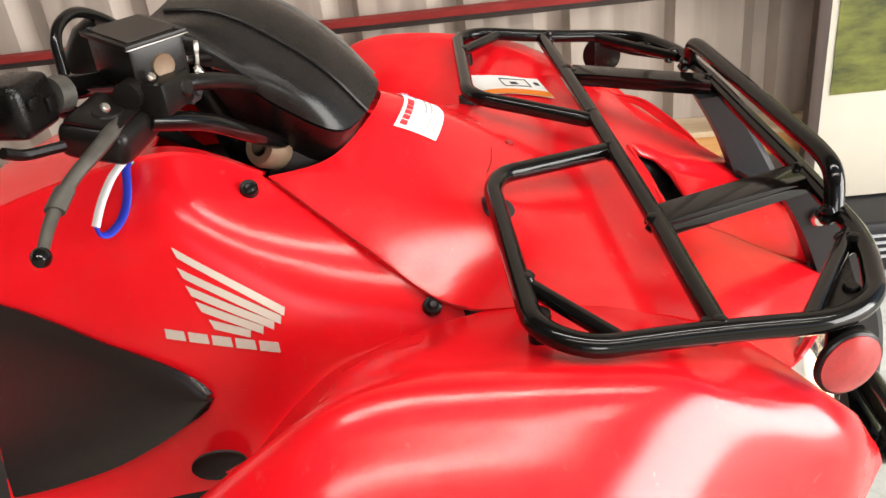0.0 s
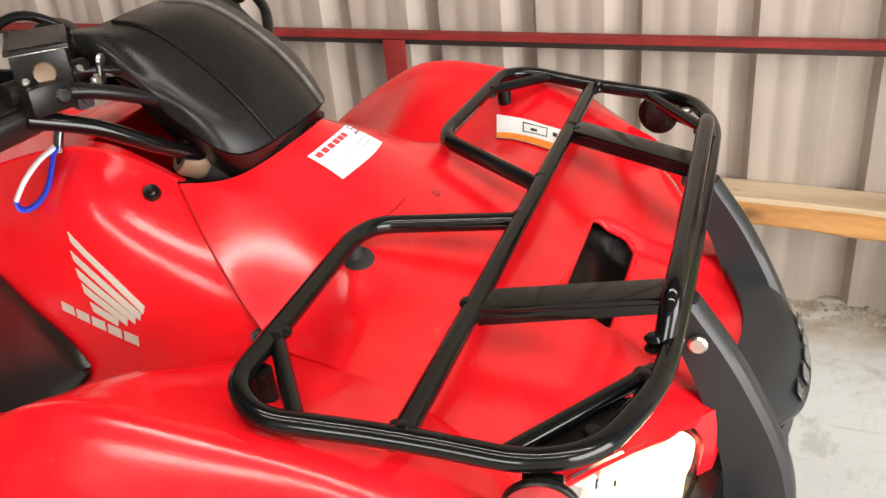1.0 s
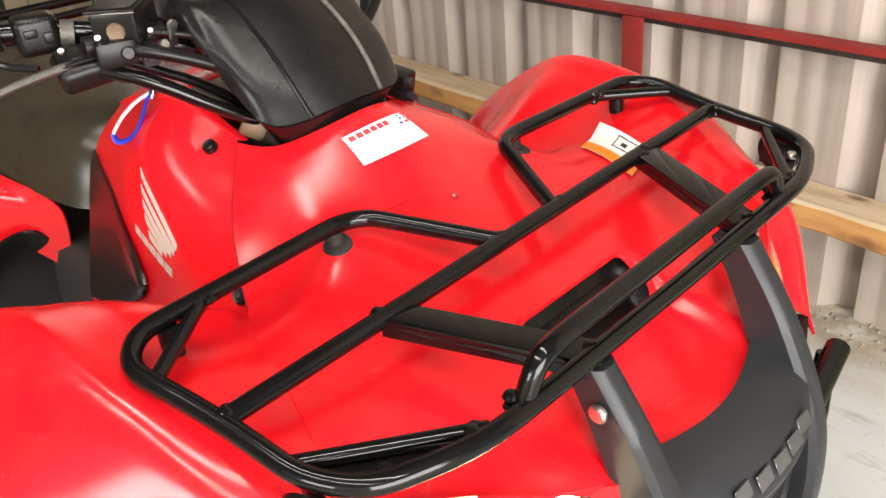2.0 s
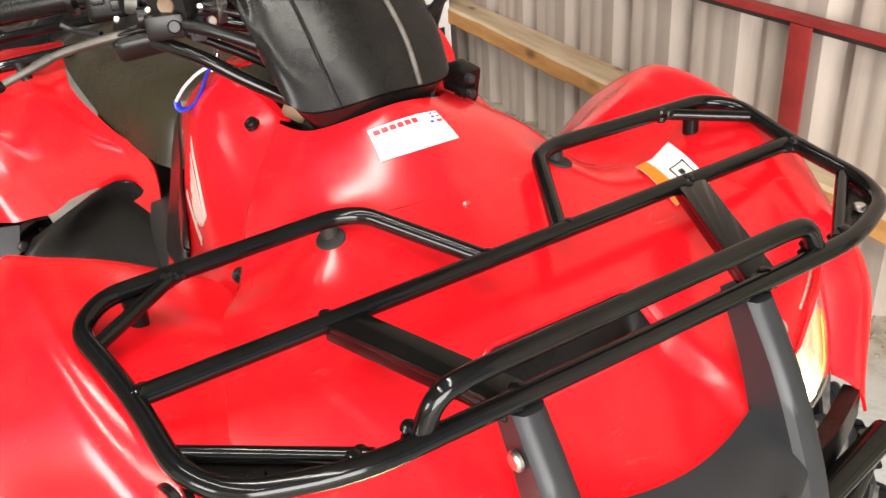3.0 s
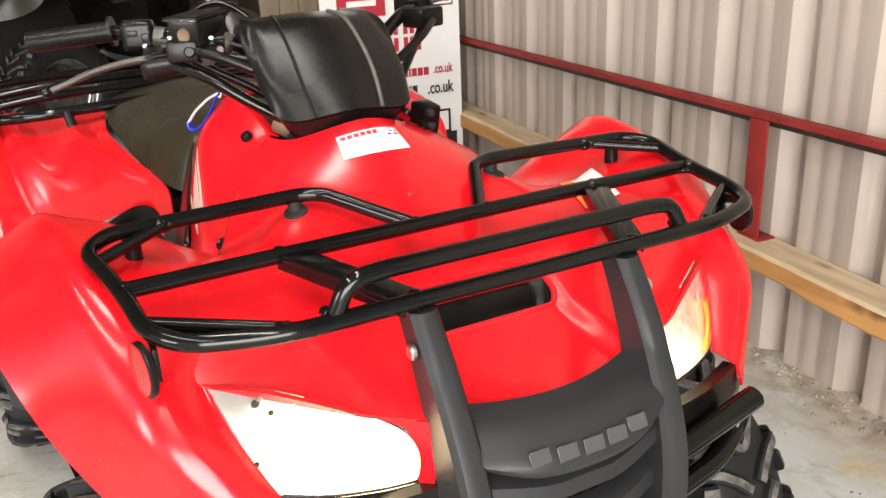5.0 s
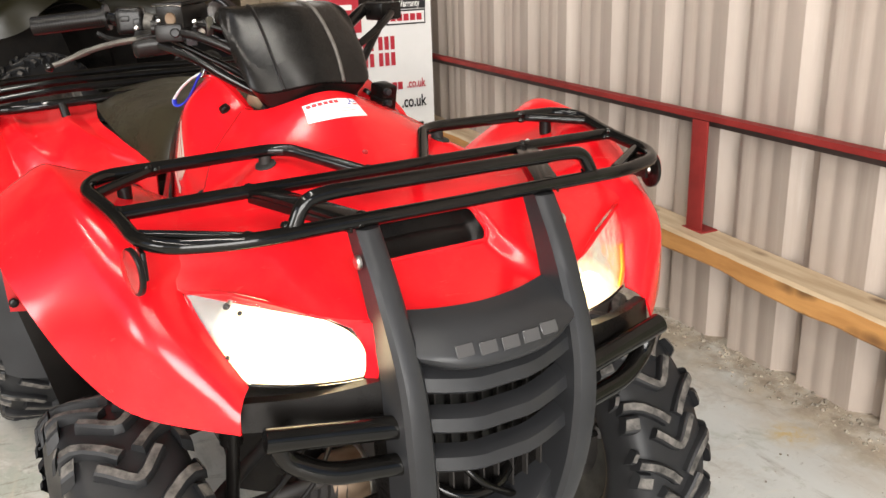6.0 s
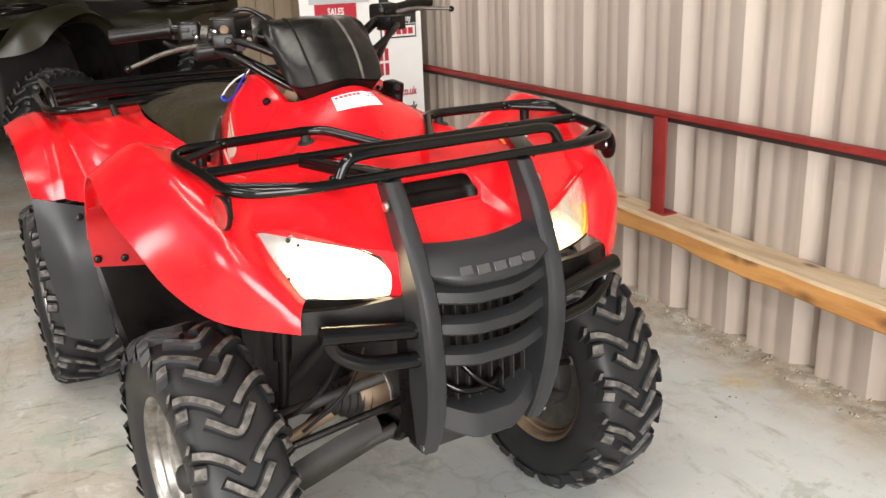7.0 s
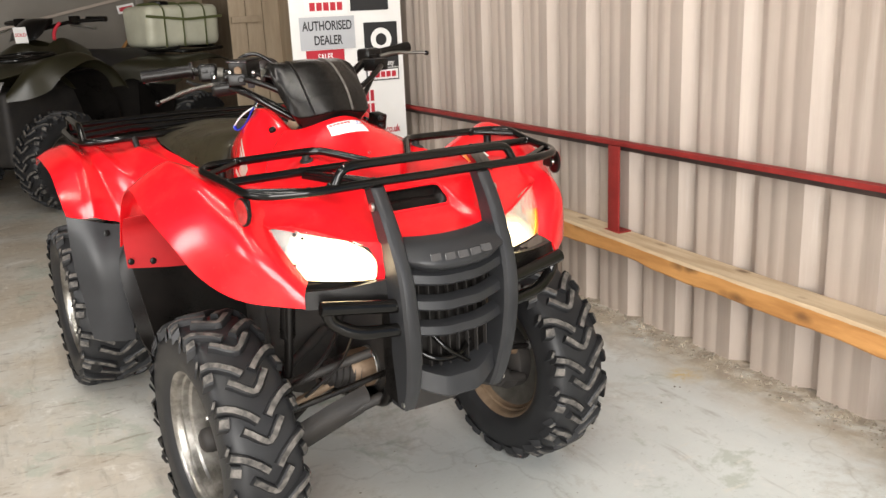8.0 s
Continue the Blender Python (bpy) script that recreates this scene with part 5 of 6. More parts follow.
# suspension, drive shafts and steering below
for s in (-1, 1):
    part("lower_arm", joined(tube([(0.15, s * 0.10, 0.385), (0.06, s * 0.40, 0.275)], 0.014, 0), tube([(-0.12, s * 0.11, 0.36), (0.04, s * 0.40, 0.275)], 0.014, 0)), DARK, atv)
    part("arm_guard", sheet(net([[(0.120, s * 0.135, 0.412), (0.110, s * 0.22, 0.385), (0.095, s * 0.315, 0.345)], [(0.145, s * 0.135, 0.385), (0.130, s * 0.22, 0.355), (0.112, s * 0.320, 0.315)], [(0.130, s * 0.150, 0.350), (0.115, s * 0.22, 0.318), (0.095, s * 0.300, 0.280)]]), 8, 10, 0.005), DARK, atv, "scuffed black arm guard plate")
    part("upper_arm", joined(tube([(0.14, s * 0.12, 0.505), (0.05, s * 0.38, 0.43)], 0.012, 0), tube([(-0.10, s * 0.14, 0.50), (0.04, s * 0.38, 0.42)], 0.012, 0)), DARK, atv)
    part("drive_shaft", tube([(0.06, s * 0.12, 0.436), (0.045, s * 0.42, 0.345)], 0.012, 0), RUSTY, atv, "rusty drive shaft")
    boot = [(0.054 - 0.008 * (k % 2) - 0.0022 * k, 0.008 * k) for k in range(13)]
    part("shaft_boot", moved(lathe(boot, 20, "y"), pose(0.06, s * 0.138, 0.432, 0, 0, 0) @ pose(0, 0, 0, -s * 12, 0, 0 if s > 0 else 180)), DARK, atv, "ribbed rubber drive boot")
    part("shaft_joint", moved(lathe([(0, -0.05), (0.046, -0.05), (0.052, -0.04), (0.052, 0.020), (0.046, 0.034), (0, 0.034)], 20, "y"), pose(0.06, s * 0.105, 0.435)), RUSTY, atv)
    part("joint_band", moved(lathe([(0.052, -0.006), (0.054, -0.004), (0.054, 0.003), (0.052, 0.006)], 24, "y"), pose(0.06, s * 0.088, 0.435)), STEEL, atv, "bright band clamp")
    part("damper", tube([(0.07, s * 0.285, 0.74), (0.05, s * 0.315, 0.40)], 0.011, 0), BLACK, atv)
    part("damper_body", tube([(0.05, s * 0.287, 0.70), (0.05, s * 0.300, 0.56)], 0.019, 0), BLACK, atv)
    part("damper_eye", moved(lathe([(0, 0.014), (0.016, 0.014), (0.018, 0.01), (0.018, -0.01), (0.016, -0.014), (0, -0.014)], 18, "x"), pose(0.05, s * 0.315, 0.40)), DARK, atv)
    part("tie_rod", tube([(0.16, s * 0.06, 0.455), (0.13, s * 0.38, 0.40)], 0.008, 0), BLACK, atv)
    part("tie_rod_end", moved(lathe([(0, 0.016), (0.010, 0.015), (0.014, 0.006), (0.012, -0.008), (0, -0.01)], 14, "z"), pose(0.13, s * 0.38, 0.40)), DARK, atv)
    part("brake_hose", tube([(0.10, s * 0.16, 0.62), (0.14, s * 0.24, 0.52), (0.12, s * 0.32, 0.46), (0.05, s * 0.38, 0.44)], 0.005, 0.08, 8), BLACK, atv)
    part("brake_pipe", tube([(0.12, s * 0.15, 0.57), (0.16, s * 0.21, 0.50), (0.13, s * 0.30, 0.43)], 0.004, 0.08, 8), BLACK, atv)
    part("frame_tube", tube([(0.20, s * 0.10, 0.70), (0.22, s * 0.105, 0.50), (0.18, s * 0.10, 0.37), (-0.25, s * 0.11, 0.31)], 0.014, 0.06, 10), BLACK, atv)
part("oil_pipe", tube([(0.30, -0.09, 0.56), (0.335, -0.05, 0.53), (0.335, 0.02, 0.525), (0.30, 0.07, 0.55)], 0.008, 0.04, 10), TUBE, atv)
part("oil_pipe", tube([(0.30, -0.05, 0.60), (0.34, -0.02, 0.55), (0.335, 0.05, 0.50)], 0.006, 0.04, 10), TUBE, atv)
part("front_gearbox", joined(lathe([(0, 0.08), (0.05, 0.08), (0.075, 0.05), (0.085, 0.0), (0.075, -0.05), (0.05, -0.08), (0, -0.08)], 24, "y"), box(-0.03, -0.03, 0.05, 0.03, 0.03, 0.10, 0.01)), DARK, atv).matrix_basis = pose(0.09, 0, 0.42)
for s in (-1, 1):
    part("splash_shield", sheet(net([[(-0.10, s * 0.09, 0.74), (-0.10, s * 0.20, 0.74), (-0.11, s * 0.30, 0.73)], [(-0.13, s * 0.09, 0.52), (-0.13, s * 0.19, 0.52), (-0.14, s * 0.28, 0.53)], [(-0.17, s * 0.09, 0.29), (-0.17, s * 0.18, 0.30), (-0.18, s * 0.25, 0.33)]]), 10, 8, 0.004), DARK, atv, "dark splash shield behind the arms")
part("engine_case", joined(box(-0.72, -0.15, 0.27, -0.16, 0.15, 0.56, 0.05, 4), box(-0.60, -0.10, 0.54, -0.30, 0.10, 0.74, 0.03, 3), moved(lathe([(0, 0.05), (0.085, 0.05), (0.10, 0.035), (0.105, 0.0), (0.105, -0.05)], 28, "y"), pose(-0.42, 0.16, 0.42)), moved(lathe([(0, -0.05), (0.085, -0.05), (0.10, -0.035), (0.105, 0.0), (0.105, 0.05)], 28, "y"), pose(-0.42, -0.16, 0.42))), DARK, atv, "dark oily engine case")
part("skid_plate", sheet(net([[(0.24, -0.10, 0.42), (0.24, 0.10, 0.42)], [(0.14, -0.11, 0.365), (0.14, 0.11, 0.365)], [(-0.30, -0.14, 0.27), (-0.30, 0.14, 0.27)]]), 12, 6, 0.006), BLACK, atv)


# wheels
def carcass(R, w):
    r = R - 0.016
    keys = [(0.177, -0.36 * w), (0.187, -0.415 * w), (0.206, -0.468 * w), (0.235, -0.488 * w), (0.268, -0.478 * w), (r - 0.014, -0.43 * w), (r - 0.004, -0.34 * w), (r, -0.2 * w), (r + 0.002, 0), (r, 0.2 * w), (r - 0.004, 0.34 * w), (r - 0.014, 0.43 * w), (0.268, 0.478 * w), (0.235, 0.488 * w), (0.206, 0.468 * w), (0.187, 0.415 * w), (0.177, 0.36 * w)]
    fine = [tuple(spline([(k, *p) for k, p in enumerate(keys)], i / 4)) for i in range(4 * (len(keys) - 1) + 1)]
    return lathe(fine, 64, "y")


def lugs(R, w, count, direction=1):
    """Chevrons down the middle with shoulder bars between them."""
    b = bmesh.new()

    def spot(th, y, h):
        a = abs(y) / (0.5 * w)
        r = R - 0.016 - (0.004 * a ** 2 if a < 0.74 else 0.0022 + 0.10 * (a - 0.74) ** 1.6 * 1.2) + h
        return Vector((r * math.cos(th), y, r * math.sin(th)))

    def bar(path, wid, h0, h1):
        n = len(path)
        rings = []
        for i, (th, y) in enumerate(path):
            t0, y0 = path[max(i - 1, 0)]
            t1, y1 = path[min(i + 1, n - 1)]
            d = Vector(((t1 - t0) * R, y1 - y0))
            d.normalize()
            q = Vector((-d.y, d.x))
            ring = []
            top = h0 + (h1 - h0) * i / (n - 1)
            for k, h in ((-0.72, -0.012), (-0.52, top - 0.004), (-0.34, top), (0.34, top), (0.52, top - 0.004), (0.72, -0.012)):
                ring.append(b.verts.new(spot(th + q.x * wid * k / R, y + q.y * wid * k, h)))
            rings.append(ring)
        for p, q2 in zip(rings, rings[1:]):
            for k in range(5):
                b.faces.new([p[k], p[k + 1], q2[k + 1], q2[k]]).material_index = 0 if k == 2 else 1
        b.faces.new(rings[0]).material_index = 1
        b.faces.new(list(reversed(rings[-1]))).material_index = 1
    pitch = 2 * math.pi / count

    def at(th, pts):
        return [(th - d / R, y * w) for d, y in pts]
    for i in range(count):
        th = i * pitch * direction
        bar(at(th, [(-0.026, -0.27), (-0.016, -0.20), (0.004, -0.08), (0.012, -0.015), (0.012, 0.015), (0.002, 0.08), (-0.020, 0.17), (-0.034, 0.23)]), 0.0185, 0.016, 0.017)
        bar(at(th + 0.50 * pitch, [(-0.032, -0.485), (-0.027, -0.40), (-0.019, -0.31), (0.000, -0.17), (0.020, -0.065)]), 0.0195, 0.012, 0.016)
        bar(at(th + 0.56 * pitch, [(-0.036, 0.485), (-0.030, 0.40), (-0.020, 0.31), (0.002, 0.17), (0.022, 0.075)]), 0.0195, 0.012, 0.016)
        for f in (-1, 1):
            t = th + (0.02 if f < 0 else 0.06) * pitch
            bar(at(t, [(-0.054, f * 0.505), (-0.052, f * 0.46), (-0.050, f * 0.405)]), 0.030, 0.009, 0.012)
            bar(at(t + 0.50 * pitch, [(-0.046, f * 0.51), (-0.044, f * 0.485)]), 0.024, 0.008, 0.009)
    return b


def rim_profile(w):
    h = 0.395 * w
    side = [(0.188, h), (0.184, h + 0.0015), (0.178, h - 0.002), (0.173, h - 0.010), (0.1715, h - 0.022), (0.166, h - 0.025), (0.164, h - 0.040), (0.157, h - 0.046), (0.154, 0.004)]
    back = [(r + 0.007, y - 0.004) for r, y in reversed(side[3:])] + [(0.182, h - 0.012), (0.186, h - 0.004)]
    return side + [(r, -y) for r, y in reversed(side)] + [(r, -y) for r, y in reversed(back)] + back + [side[0]]


def wheel(parent, x, y, R, w, side, steer, inner_mat, count):
    m = pose(x, y, R - 0.004, 0, 0, steer)
    hub = part("wheel", moved(lathe([(0, 0.030), (0.028, 0.030), (0.034, 0.022), (0.036, 0.006), (0.060, 0.002), (0.078, 0.004), (0.084, -0.006), (0.116, -0.012), (0.128, -0.026), (0.156, -0.030), (0.156, -0.036), (0.1, -0.022), (0.05, -0.006), (0, -0.006)], 40, "y"), Matrix.Diagonal((1, side, 1, 1))), DISCM, parent, "steel quad bike wheel")
    hub.matrix_basis = m
    part("tyre", carcass(R, w), RUBBER, hub, "black all-terrain tyre")
    part("tread", lugs(R, w, count), LUG, hub, "worn chevron tread lugs", 30).data.materials.append(RUBBER)
    part("rim", lathe(rim_profile(w), 48, "y"), inner_mat, hub)
    part("hub_cap", moved(lathe([(0, 0.062), (0.020, 0.061), (0.029, 0.054), (0.032, 0.040), (0.033, 0.012)], 24, "y"), Matrix.Diagonal((1, side, 1, 1))), DARK, hub, "black domed hub cap")
    part("tyre_valve", moved(lathe([(0, 0.058), (0.004, 0.058), (0.004, 0.040), (0.006, 0.036), (0.007, 0.020)], 10, "y"), Matrix.Diagonal((1, side, 1, 1)) @ pose(0.149, 0, -0.020)), DARK, hub)
    for k in range(4):
        a = math.pi / 4 + k * math.pi / 2
        part("wheel_nut", moved(lathe([(0, 0.03), (0.006, 0.03), (0.009, 0.024), (0.009, 0.008)], 6, "y"), Matrix.Diagonal((1, side, 1, 1)) @ pose(0.055 * math.cos(a), 0, 0.055 * math.sin(a))), STEEL, hub)
    part("brake_drum", moved(lathe([(0, -0.07), (0.085, -0.07), (0.1, -0.06), (0.1, -0.01), (0, -0.01)], 28, "y"), Matrix.Diagonal((1, side, 1, 1))), DARK, hub)


wheel(atv, -0.032, -0.460, 0.316, 0.184, -1, 3, RIM, 17)
wheel(atv, -0.032, 0.445, 0.316, 0.184, 1, 3, RUSTY, 17)
wheel(atv, -1.425, -0.490, 0.309, 0.25, -1, 0, RIM, 17)
wheel(atv, -1.425, 0.490, 0.309, 0.25, 1, 0, RIM, 17)

# ---- roll-up banner by the wall ----
BANNER = mottled(material("white_banner_cloth", (0.74, 0.73, 0.71), 0.45), (0.70, 0.69, 0.67), (0.77, 0.76, 0.74), 3.0)
SIGNRED = material("crimson_print", (0.42, 0.015, 0.03), 0.5)
SIGNGREY = material("silver_print", (0.42, 0.43, 0.45), 0.45)


def banner_stand():
    m = pose(-2.66, 0, 0)
    st = thing("banner_stand", m, "tall white printed roll-up banner standing on the floor", "banner")
    part("cloth", box(-0.004, 0.680, 0.06, 0.0, 1.342, 2.02, 0), BANNER, st, "white printed banner cloth")
    part("base", box(-0.06, 0.66, 0.0, 0.06, 1.36, 0.06, 0.012), SIGNGREY, st, "grey banner cassette")
    part("top_rail", box(-0.012, 0.66, 2.015, 0.008, 1.36, 2.045, 0.004), SIGNGREY, st)

    def patch(name, y0, z0, y1, z1, mat, lift=0.002, label=""):
        return part(name, box(0.0005 + lift, min(y0, y1), min(z0, z1), 0.0025 + lift, max(y0, y1), max(z0, z1), 0), mat, st, label)

    def line(text, y, z, size, mat, lift=0.005):
        words("lettering", text, size, mat, st, pose(lift, y, z, 90, 0, 90) @ Matrix.Diagonal((0.68, 1, 1, 1)))
    patch("sign_plate", 0.765, 1.318, 1.015, 1.47, PAPER, 0.002, "white sign plate with red marks")
    for k in range(5):
        patch("sign_mark", 0.795 + 0.040 * k, 1.338, 0.826 + 0.040 * k, 1.382, SIGNRED, 0.005)
    patch("dealer_plate", 0.728, 1.130, 1.050, 1.306, SIGNGREY, 0.006, "silver plate with black words")
    line("AUTHORISED", 0.889, 1.256, 0.070, INKBLACK, 0.0095)
    line("DEALER", 0.889, 1.178, 0.070, INKBLACK, 0.0095)
    patch("sales_plate", 0.756, 0.915, 0.980, 1.128, SIGNRED, 0.002, "crimson plate with white words")
    line("SALES", 0.868, 1.088, 0.050, PAPER)
    for z in (1.020, 0.962):
        patch("word_bar", 0.800, z, 0.936, z + 0.024, PAPER, 0.005)
    patch("warranty_plate", 1.106, 1.010, 1.312, 1.264, INKBLACK, 0.002, "black plate with a pale emblem")
    part("emblem_ring", moved(lathe([(0.034, 0.0), (0.034, 0.0015), (0.064, 0.0015), (0.064, 0.0)], 28, "x"), pose(0.0055, 1.209, 1.168)), PAPER, st, "pale ring emblem")
    line("Warranty", 1.222, 1.034, 0.044, PAPER)
    patch("sign_frame", 1.106, 0.938, 1.310, 1.006, INKBLACK, 0.002)
    patch("sign_plate", 1.113, 0.945, 1.303, 0.999, PAPER, 0.005)
    for k in range(5):
        patch("sign_mark", 1.126 + 0.034 * k, 0.956, 1.152 + 0.034 * k, 0.988, SIGNRED, 0.008)
    patch("dark_print", 1.035, 1.33, 1.265, 1.47, INKBLACK, 0.002)
    for z in (0.826, 0.750):
        y = 0.778
        for w in (0.028, 0.028, 0.028, 0.028, 0.028, 0.014, 0.028, 0.028, 0.028, 0.014, 0.028, 0.028, 0.028):
            if w > 0.02:
                patch("number_bar", y, z, y + w - 0.007, z + 0.062, SIGNRED)
            y += w * 1.12
    for z, h, mat in ((0.632, 0.036, SIGNRED), (0.538, 0.050, INKBLACK)):
        y = 0.758
        for w in (0.03, 0.026, 0.03, 0.03, 0.026, 0.03, 0.03, 0.026, 0.02, 0.012, 0.03, 0.03, 0.014, 0.03, 0.03, 0.03, 0.03, 0.02, 0.014, 0.03, 0.03):
            if y + w > (1.185 if mat is SIGNRED else 1.150):
                break
            if w > 0.013:
                patch("address_bar", y, z, y + w - 0.006, z + h, mat)
            y += w
    line(".co.uk", 1.248, 0.654, 0.060, SIGNRED, 0.004)
    line(".co.uk", 1.232, 0.566, 0.080, INKBLACK, 0.004)
    # printed drawing of a small farm buggy
    patch("print_body", 1.13, 0.26, 1.31, 0.35, INKBLACK)
    patch("print_cab", 1.15, 0.35, 1.28, 0.36, INKBLACK)
    for y in (1.15, 1.21, 1.27):
        patch("print_bar", y, 0.35, y + 0.010, 0.46, INKBLACK)
    patch("print_bar", 1.15, 0.452, 1.28, 0.462, INKBLACK)
    for y, z in ((1.16, 0.245), (1.28, 0.225)):
        w = lathe([(0, 0.0022), (0.045, 0.0022), (0.045, 0)], 20, "x")
        part("print_wheel", moved(w, pose(0.0045, y, z)), INKBLACK, st)
    return st


banner_stand()

# ---- picture stand at the near end of the wall ----
LEAFPRINT = mottled(material("printed_hedge", (0.16, 0.22, 0.04), 0.4), (0.020, 0.026, 0.006), (0.20, 0.21, 0.035), 5.0, 10, stretch=(1.0, 1.0, 2.8), lo=0.34, hi=0.70)
CREAM = mottled(material("cream_board", (0.60, 0.55, 0.46), 0.5), (0.57, 0.52, 0.43), (0.63, 0.58, 0.49), 3.0)
POSTM = mottled(material("dark_stained_post", (0.05, 0.032, 0.025), 0.6), (0.035, 0.022, 0.017), (0.065, 0.043, 0.034), 6.0, 8, stretch=(5, 5, 0.6), rough=(0.5, 0.7))
stand = thing("display_stand", pose(1.30, 1.24, 0), "upright display board with a green hedge picture over cream", "display board")
part("board", box(-0.44, 0.0, 0.16, 0.50, 0.02, 1.55, 0.003), CREAM, stand, "cream board")
part("picture", box(-0.42, -0.004, 0.475, 0.48, -0.001, 1.5, 0), LEAFPRINT, stand, "printed picture of a green hedge")
part("side_post", box(-0.475, -0.012, 0.0, -0.442, 0.03, 1.58, 0.004), POSTM, stand, "dark brown side post")
part("base", box(-0.42, -0.16, 0.0, 0.52, 0.05, 0.155, 0.02, 3), GREY, stand, "dark grey ribbed plinth")
for k in range(4):
    part("rib", box(-0.36, -0.168, 0.05 + 0.022 * k, 0.46, -0.160, 0.058 + 0.022 * k, 0.002, 1), SIGNGREY, stand)

# ---- second quad bike, dark olive, in the shade ----
OLIVE = mottled(material("olive_plastic", (0.035, 0.031, 0.014), 0.4), (0.016, 0.014, 0.007), (0.028, 0.025, 0.012), 4.0, rough=(0.3, 0.5))
olive = thing("quad_bike", pose(-5.40, -0.70, 0, 0, 0, -50) @ Matrix.Scale(1.15, 4), "dark olive quad bike with black racks standing in the shade", "quad bike")


def two(name, make, mat):
    part(name, make(), mat, olive)
    part(name, mirror_y(make()), mat, olive)


part("hood", sheet(HOOD, 24, 24, 0.004), OLIVE, olive)
two("front_fender", lambda: sheet(FENDER, 24, 10, 0.004), OLIVE)
two("side_panel", lambda: sheet(POD, 16, 12, 0.004, None, -1), OLIVE)
two("rear_fender", lambda: sheet(REAR, 20, 14, 0.004), OLIVE)
two("arch_liner", lambda: sheet(net([[(0.02, -0.30, 0.90), (0.05, -0.52, 0.84)], [(-0.16, -0.28, 0.87), (-0.20, -0.55, 0.88)], [(-0.30, -0.27, 0.80), (-0.36, -0.55, 0.80)], [(-0.42, -0.25, 0.55), (-0.46, -0.55, 0.55)], [(-0.46, -0.24, 0.34), (-0.50, -0.52, 0.34)]]), 16, 6, 0.005), BLACK)
two("lower_side", lambda: box(-1.0, -0.56, 0.16, -0.30, -0.30, 0.36, 0.03), BLACK)
two("foot_well", lambda: sheet(net([[(-0.42, -0.25, 0.68), (-0.425, -0.55, 0.69)], [(-0.50, -0.26, 0.36), (-0.5, -0.55, 0.34)], [(-0.9, -0.26, 0.36), (-0.9, -0.55, 0.34)], [(-0.98, -0.26, 0.72), (-0.98, -0.6, 0.70)]]), 12, 4, 0.006), BLACK)
part("seat", sheet(SEATNET, 20, 12, 0.02), DARK, olive, "black vinyl seat")
part("engine_block", box(-1.4, -0.22, 0.28, 0.2, 0.22, 0.76, 0.04, 3), DARK, olive)
part("handlebar_cover", sheet(COVERNET, 12, 18, 0.005), BLACK, olive)
part("handlebar", tube([(-0.52, -0.45, 1.18), (-0.44, -0.20, 1.17), (-0.40, 0.0, 1.13), (-0.44, 0.20, 1.17), (-0.52, 0.45, 1.18)], 0.013, 0.05), BLACK, olive)
for s in (-1, 1):
    part("grip", tube([(-0.498, s * 0.315, 1.186), (-0.532, s * 0.455, 1.180)], 0.017, 0), BLACK, olive)
    part("brake_lever", tube([(-0.41, s * 0.25, 1.15), (-0.42, s * 0.32, 1.14), (-0.45, s * 0.43, 1.12)], 0.007, 0.03, 8), STEEL, olive)
    part("switch_box", box(-0.48, s * 0.25 - 0.03, 1.15, -0.43, s * 0.25 + 0.03, 1.21, 0.008), BLACK, olive)
    part("headlight", sheet(lambda u, v: LENS(0.35 + 0.45 * u, 0.3 + 0.5 * v) * Vector((1, -s, 1)) + Vector((-0.004, 0, 0)), 8, 8, 0.003), LIT, olive, "lit headlight")
    part("rack_frame", tube([(0.28, 0.0, 0.953), (0.28, s * 0.3, 0.953), (0.22, s * 0.42, 0.955), (-0.07, s * 0.44, 0.98), (-0.08, s * 0.15, 0.985), (0.08, s * 0.05, 0.967)], 0.0135, 0.05), TUBE, olive)
    part("rear_rack_frame", tube([(-1.19, 0.0, 0.945), (-1.19, s * 0.42, 0.935), (-1.24, s * 0.54, 0.925), (-1.72, s * 0.52, 0.93), (-1.78, s * 0.4, 0.94), (-1.78, 0.0, 0.95)], 0.0135, 0.06), TUBE, olive)
    part("guard_bar", tube([(0.29, s * 0.15, 0.94), (0.39, s * 0.14, 0.76), (0.39, s * 0.13, 0.58), (0.33, s * 0.12, 0.40)], 0.02, 0.05), GREY, olive)
for z in (0.76, 0.68, 0.6):
    part("grille_slat", box(0.33, -0.13, z, 0.37, 0.13, z + 0.03, 0.006), GREY, olive)
part("rack_bar", tube([(0.08, -0.43, 0.967), (0.08, 0.43, 0.967)], 0.0135, 0), TUBE, olive)
part("red_cable", tube([(-0.34, 0.16, 1.06), (-0.36, 0.15, 1.12), (-0.40, 0.17, 1.17)], 0.012, 0.03, 8), SIGNRED, olive, "red cable sleeve")
wheel(olive, 0.04, 0.49, 0.318, 0.22, 1, -8, RIM, 18)
wheel(olive, 0.04, -0.49, 0.318, 0.22, -1, -8, RIM, 18)
wheel(olive, -1.25, 0.52, 0.318, 0.25, 1, 0, RIM, 18)
wheel(olive, -1.25, -0.52, 0.318, 0.25, -1, 0, RIM, 18)
sold = part("sold_ticket", box(-0.042, -0.001, -0.052, 0.042, 0.001, 0.052, 0), PAPER, olive, "white ticket with a red word")
sold.matrix_basis = pose(-0.16, 0.06, 1.10, -12, 0, 160)
words("ticket_word", "SOLD", 0.030, INKRED, sold, pose(0, -0.002, 0.0, 90, 0, 0))

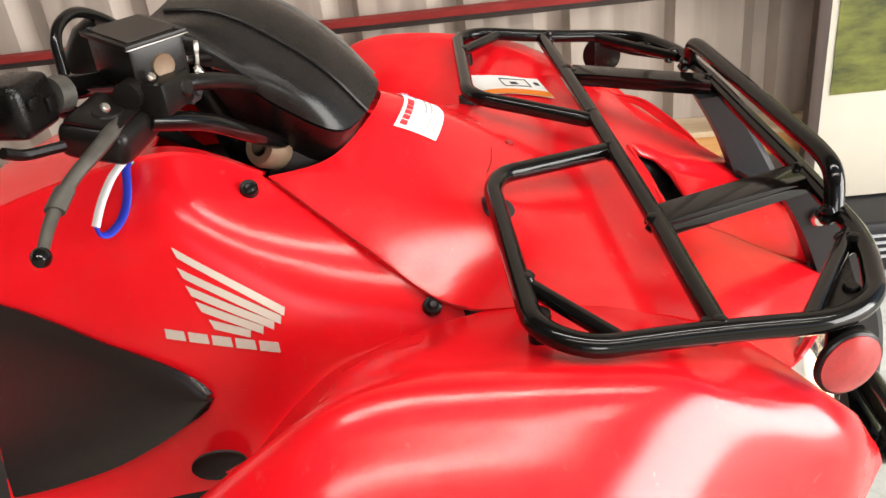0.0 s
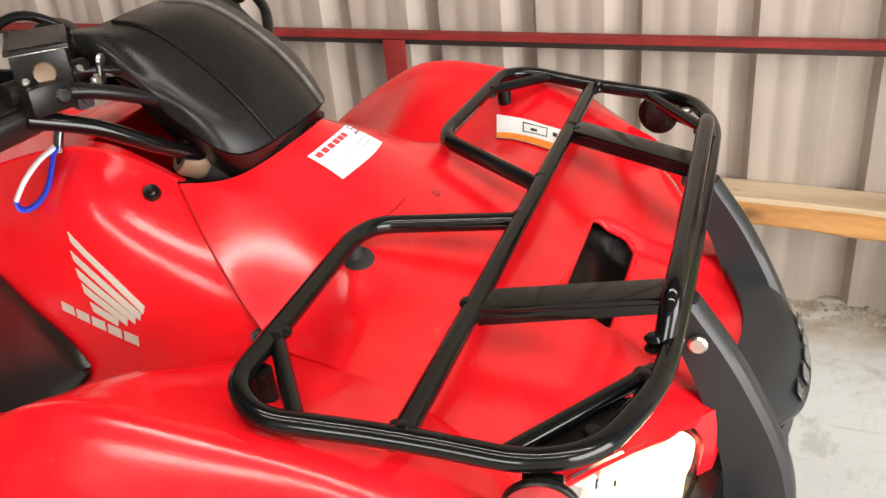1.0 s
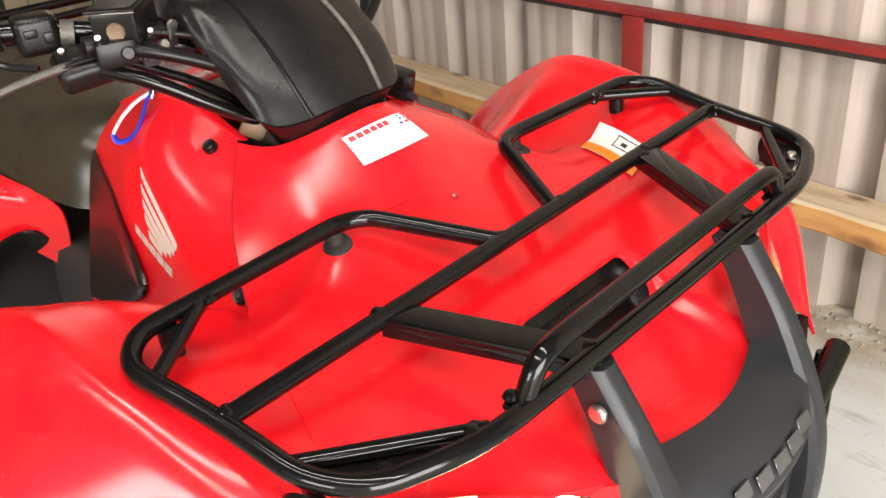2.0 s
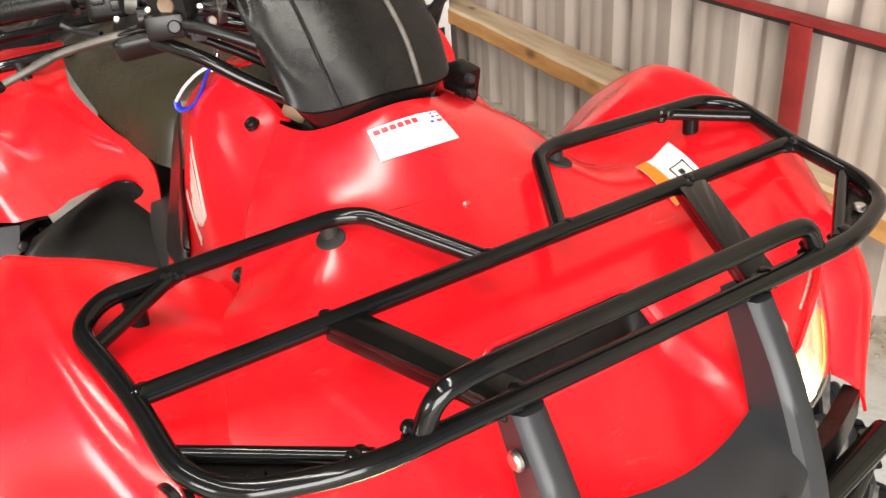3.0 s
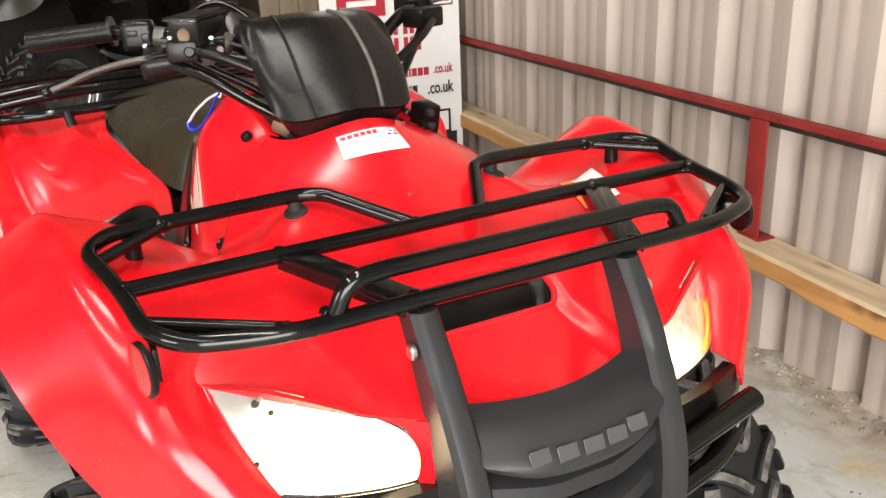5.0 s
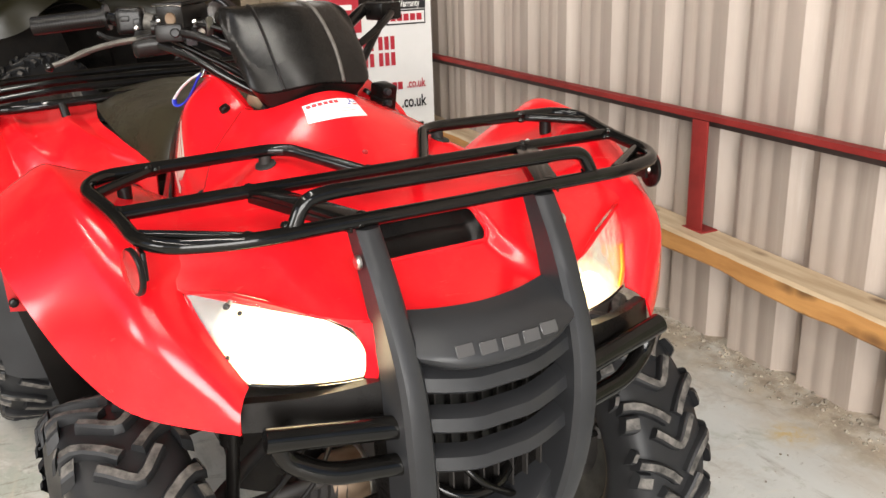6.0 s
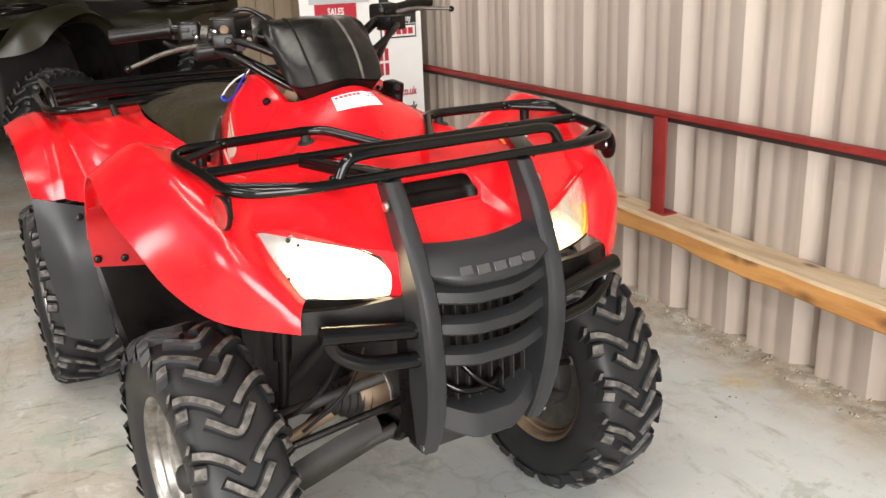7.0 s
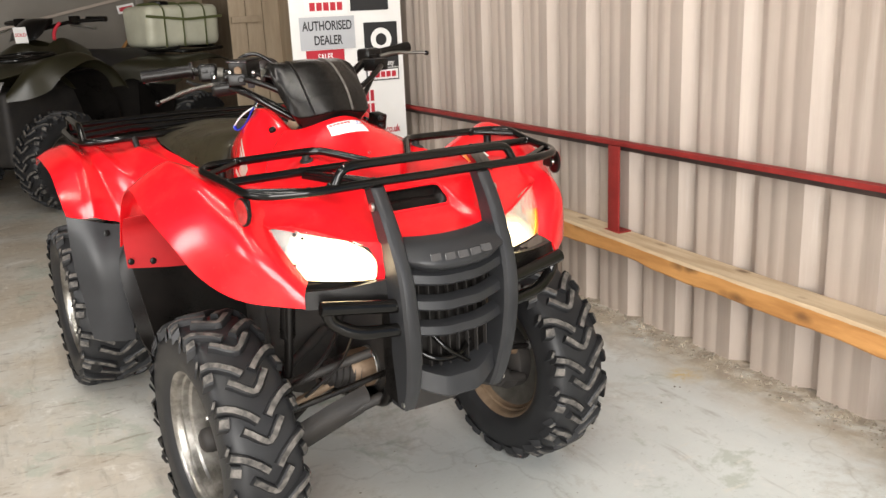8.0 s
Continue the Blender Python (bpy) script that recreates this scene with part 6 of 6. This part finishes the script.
# spray tank strapped on its rear rack
TANKM = mottled(material("cream_polythene", (0.55, 0.54, 0.42), 0.45), (0.48, 0.47, 0.36), (0.6, 0.59, 0.47), 5.0)
STRAPM = material("green_webbing", (0.09, 0.10, 0.035), 0.7)
spray = thing("spray_tank", pose(-5.40, -0.70, 0, 0, 0, -50) @ pose(-1.78, 0.20, 1.098, 0, 0, -22), "cream plastic spray tank strapped on the olive quad bike", "spray tank")


def tank_shell():
    b = box(-0.36, -0.23, 0, 0.36, 0.23, 0.36, 0.08, 4)
    for v in b.verts:
        if abs(v.co.x) < 0.1 and v.co.z > 0.1:
            v.co.z -= 0.02
        v.co.y *= 1 + 0.1 * (v.co.z / 0.36)
    return b


part("shell", tank_shell(), TANKM, spray, "cream polythene tank")
part("filler_cap", moved(lathe([(0, 0.045), (0.07, 0.045), (0.085, 0.035), (0.085, 0.0)], 24, "z"), pose(0.12, 0.02, 0.352)), BLACK, spray)
for x in (-0.20, 0.02, 0.20):
    part("strap", sweep(bmesh.new(), rounded([(x, 0.235, 0.0), (x + 0.01, 0.262, 0.33), (x + 0.02, 0.16, 0.372), (x + 0.02, -0.16, 0.372), (x + 0.01, -0.262, 0.33), (x, -0.235, 0.0)], 0.05, 4), [(-0.012, -0.002), (0.012, -0.002), (0.012, 0.003), (-0.012, 0.003)], up=(1, 0, 0)), STRAPM, spray)
part("strap", sweep(bmesh.new(), rounded([(-0.37, 0.255, 0.25), (0.0, 0.270, 0.23), (0.38, 0.258, 0.27)], 0.05, 4), [(-0.002, -0.012), (0.003, -0.012), (0.003, 0.012), (-0.002, 0.012)], up=(0, 0, 1)), STRAPM, spray)
part("boom", tube([(0.24, -0.15, -0.02), (0.28, 0.3, -0.015), (0.26, 0.55, 0.005)], 0.014, 0.1, 8), BLACK, spray)

# ---- grey trailer standing behind ----
SHEETM = mottled(material("dull_galvanised", (0.18, 0.16, 0.135), 0.55), (0.145, 0.128, 0.108), (0.20, 0.18, 0.155), 1.5, 8, rough=(0.4, 0.6))
trailer = thing("trailer", pose(-6.95, -0.6, 0, 0, 0, 4), "tall grey sheet-steel farm trailer with a sloping rail", "trailer")
part("side_sheet", box(-0.03, -3.6, 0.75, 0.0, 1.25, 2.6, 0.01), SHEETM, trailer)
part("body", box(-0.95, -3.6, 0.7, -0.03, 1.25, 0.75, 0.01), SHEETM, trailer)
part("sloping_rail", moved(box(0.002, -1.8, -0.013, 0.03, 1.0, 0.013, 0.004), pose(0, 0.3, 1.378, 12, 0, 0)), CLAD, trailer, "pale sloping edge rail")
part("corner_post", box(-0.06, 1.2, 0.0, 0.03, 1.28, 2.6, 0.008), SHEETM, trailer)
part("pole", tube([(0.10, 0.66, 0.67), (0.05, 1.22, 1.32)], 0.016, 0, 8), WOOD, trailer, "thin wooden pole leaning on the trailer")
badge = part("badge", moved(box(0.0, -0.08, -0.038, 0.006, 0.08, 0.038, 0), pose(0.002, 1.11, 1.452, 10, 0, 0)), PAPER, trailer, "white badge with a red bar")
part("badge_bar", moved(box(0.006, -0.062, -0.018, 0.009, 0.062, 0.018, 0), pose(0.002, 1.11, 1.452, 10, 0, 0)), SIGNRED, badge)
for y in (-2.6, 0.6):
    hubw = part("wheel", moved(lathe([(0, 0.1), (0.2, 0.1), (0.3, 0.08), (0.34, 0.0), (0.3, -0.08), (0, -0.1)], 32, "x"), pose(-0.15, y, 0.34)), RUBBER, trailer)
part("axle", box(-0.9, -2.66, 0.30, -0.1, 0.66, 0.38, 0.01), DARK, trailer)

# ---- brown boarded doors behind the banner ----
doors = thing("boarded_door", pose(-5.3, 0.0, 0), "tall brown boarded door with vertical joints", "door", kind="structure")
for k in range(3):
    y0 = 1.040 + 0.142 * k
    part("board", box(-0.02, y0, 0.02, 0.0, y0 + 0.137, 3.0, 0.003, 1), PLY, doors)
part("ledge", box(0.0, 1.05, 1.28, 0.035, 1.28, 1.33, 0.004), PLY, doors)
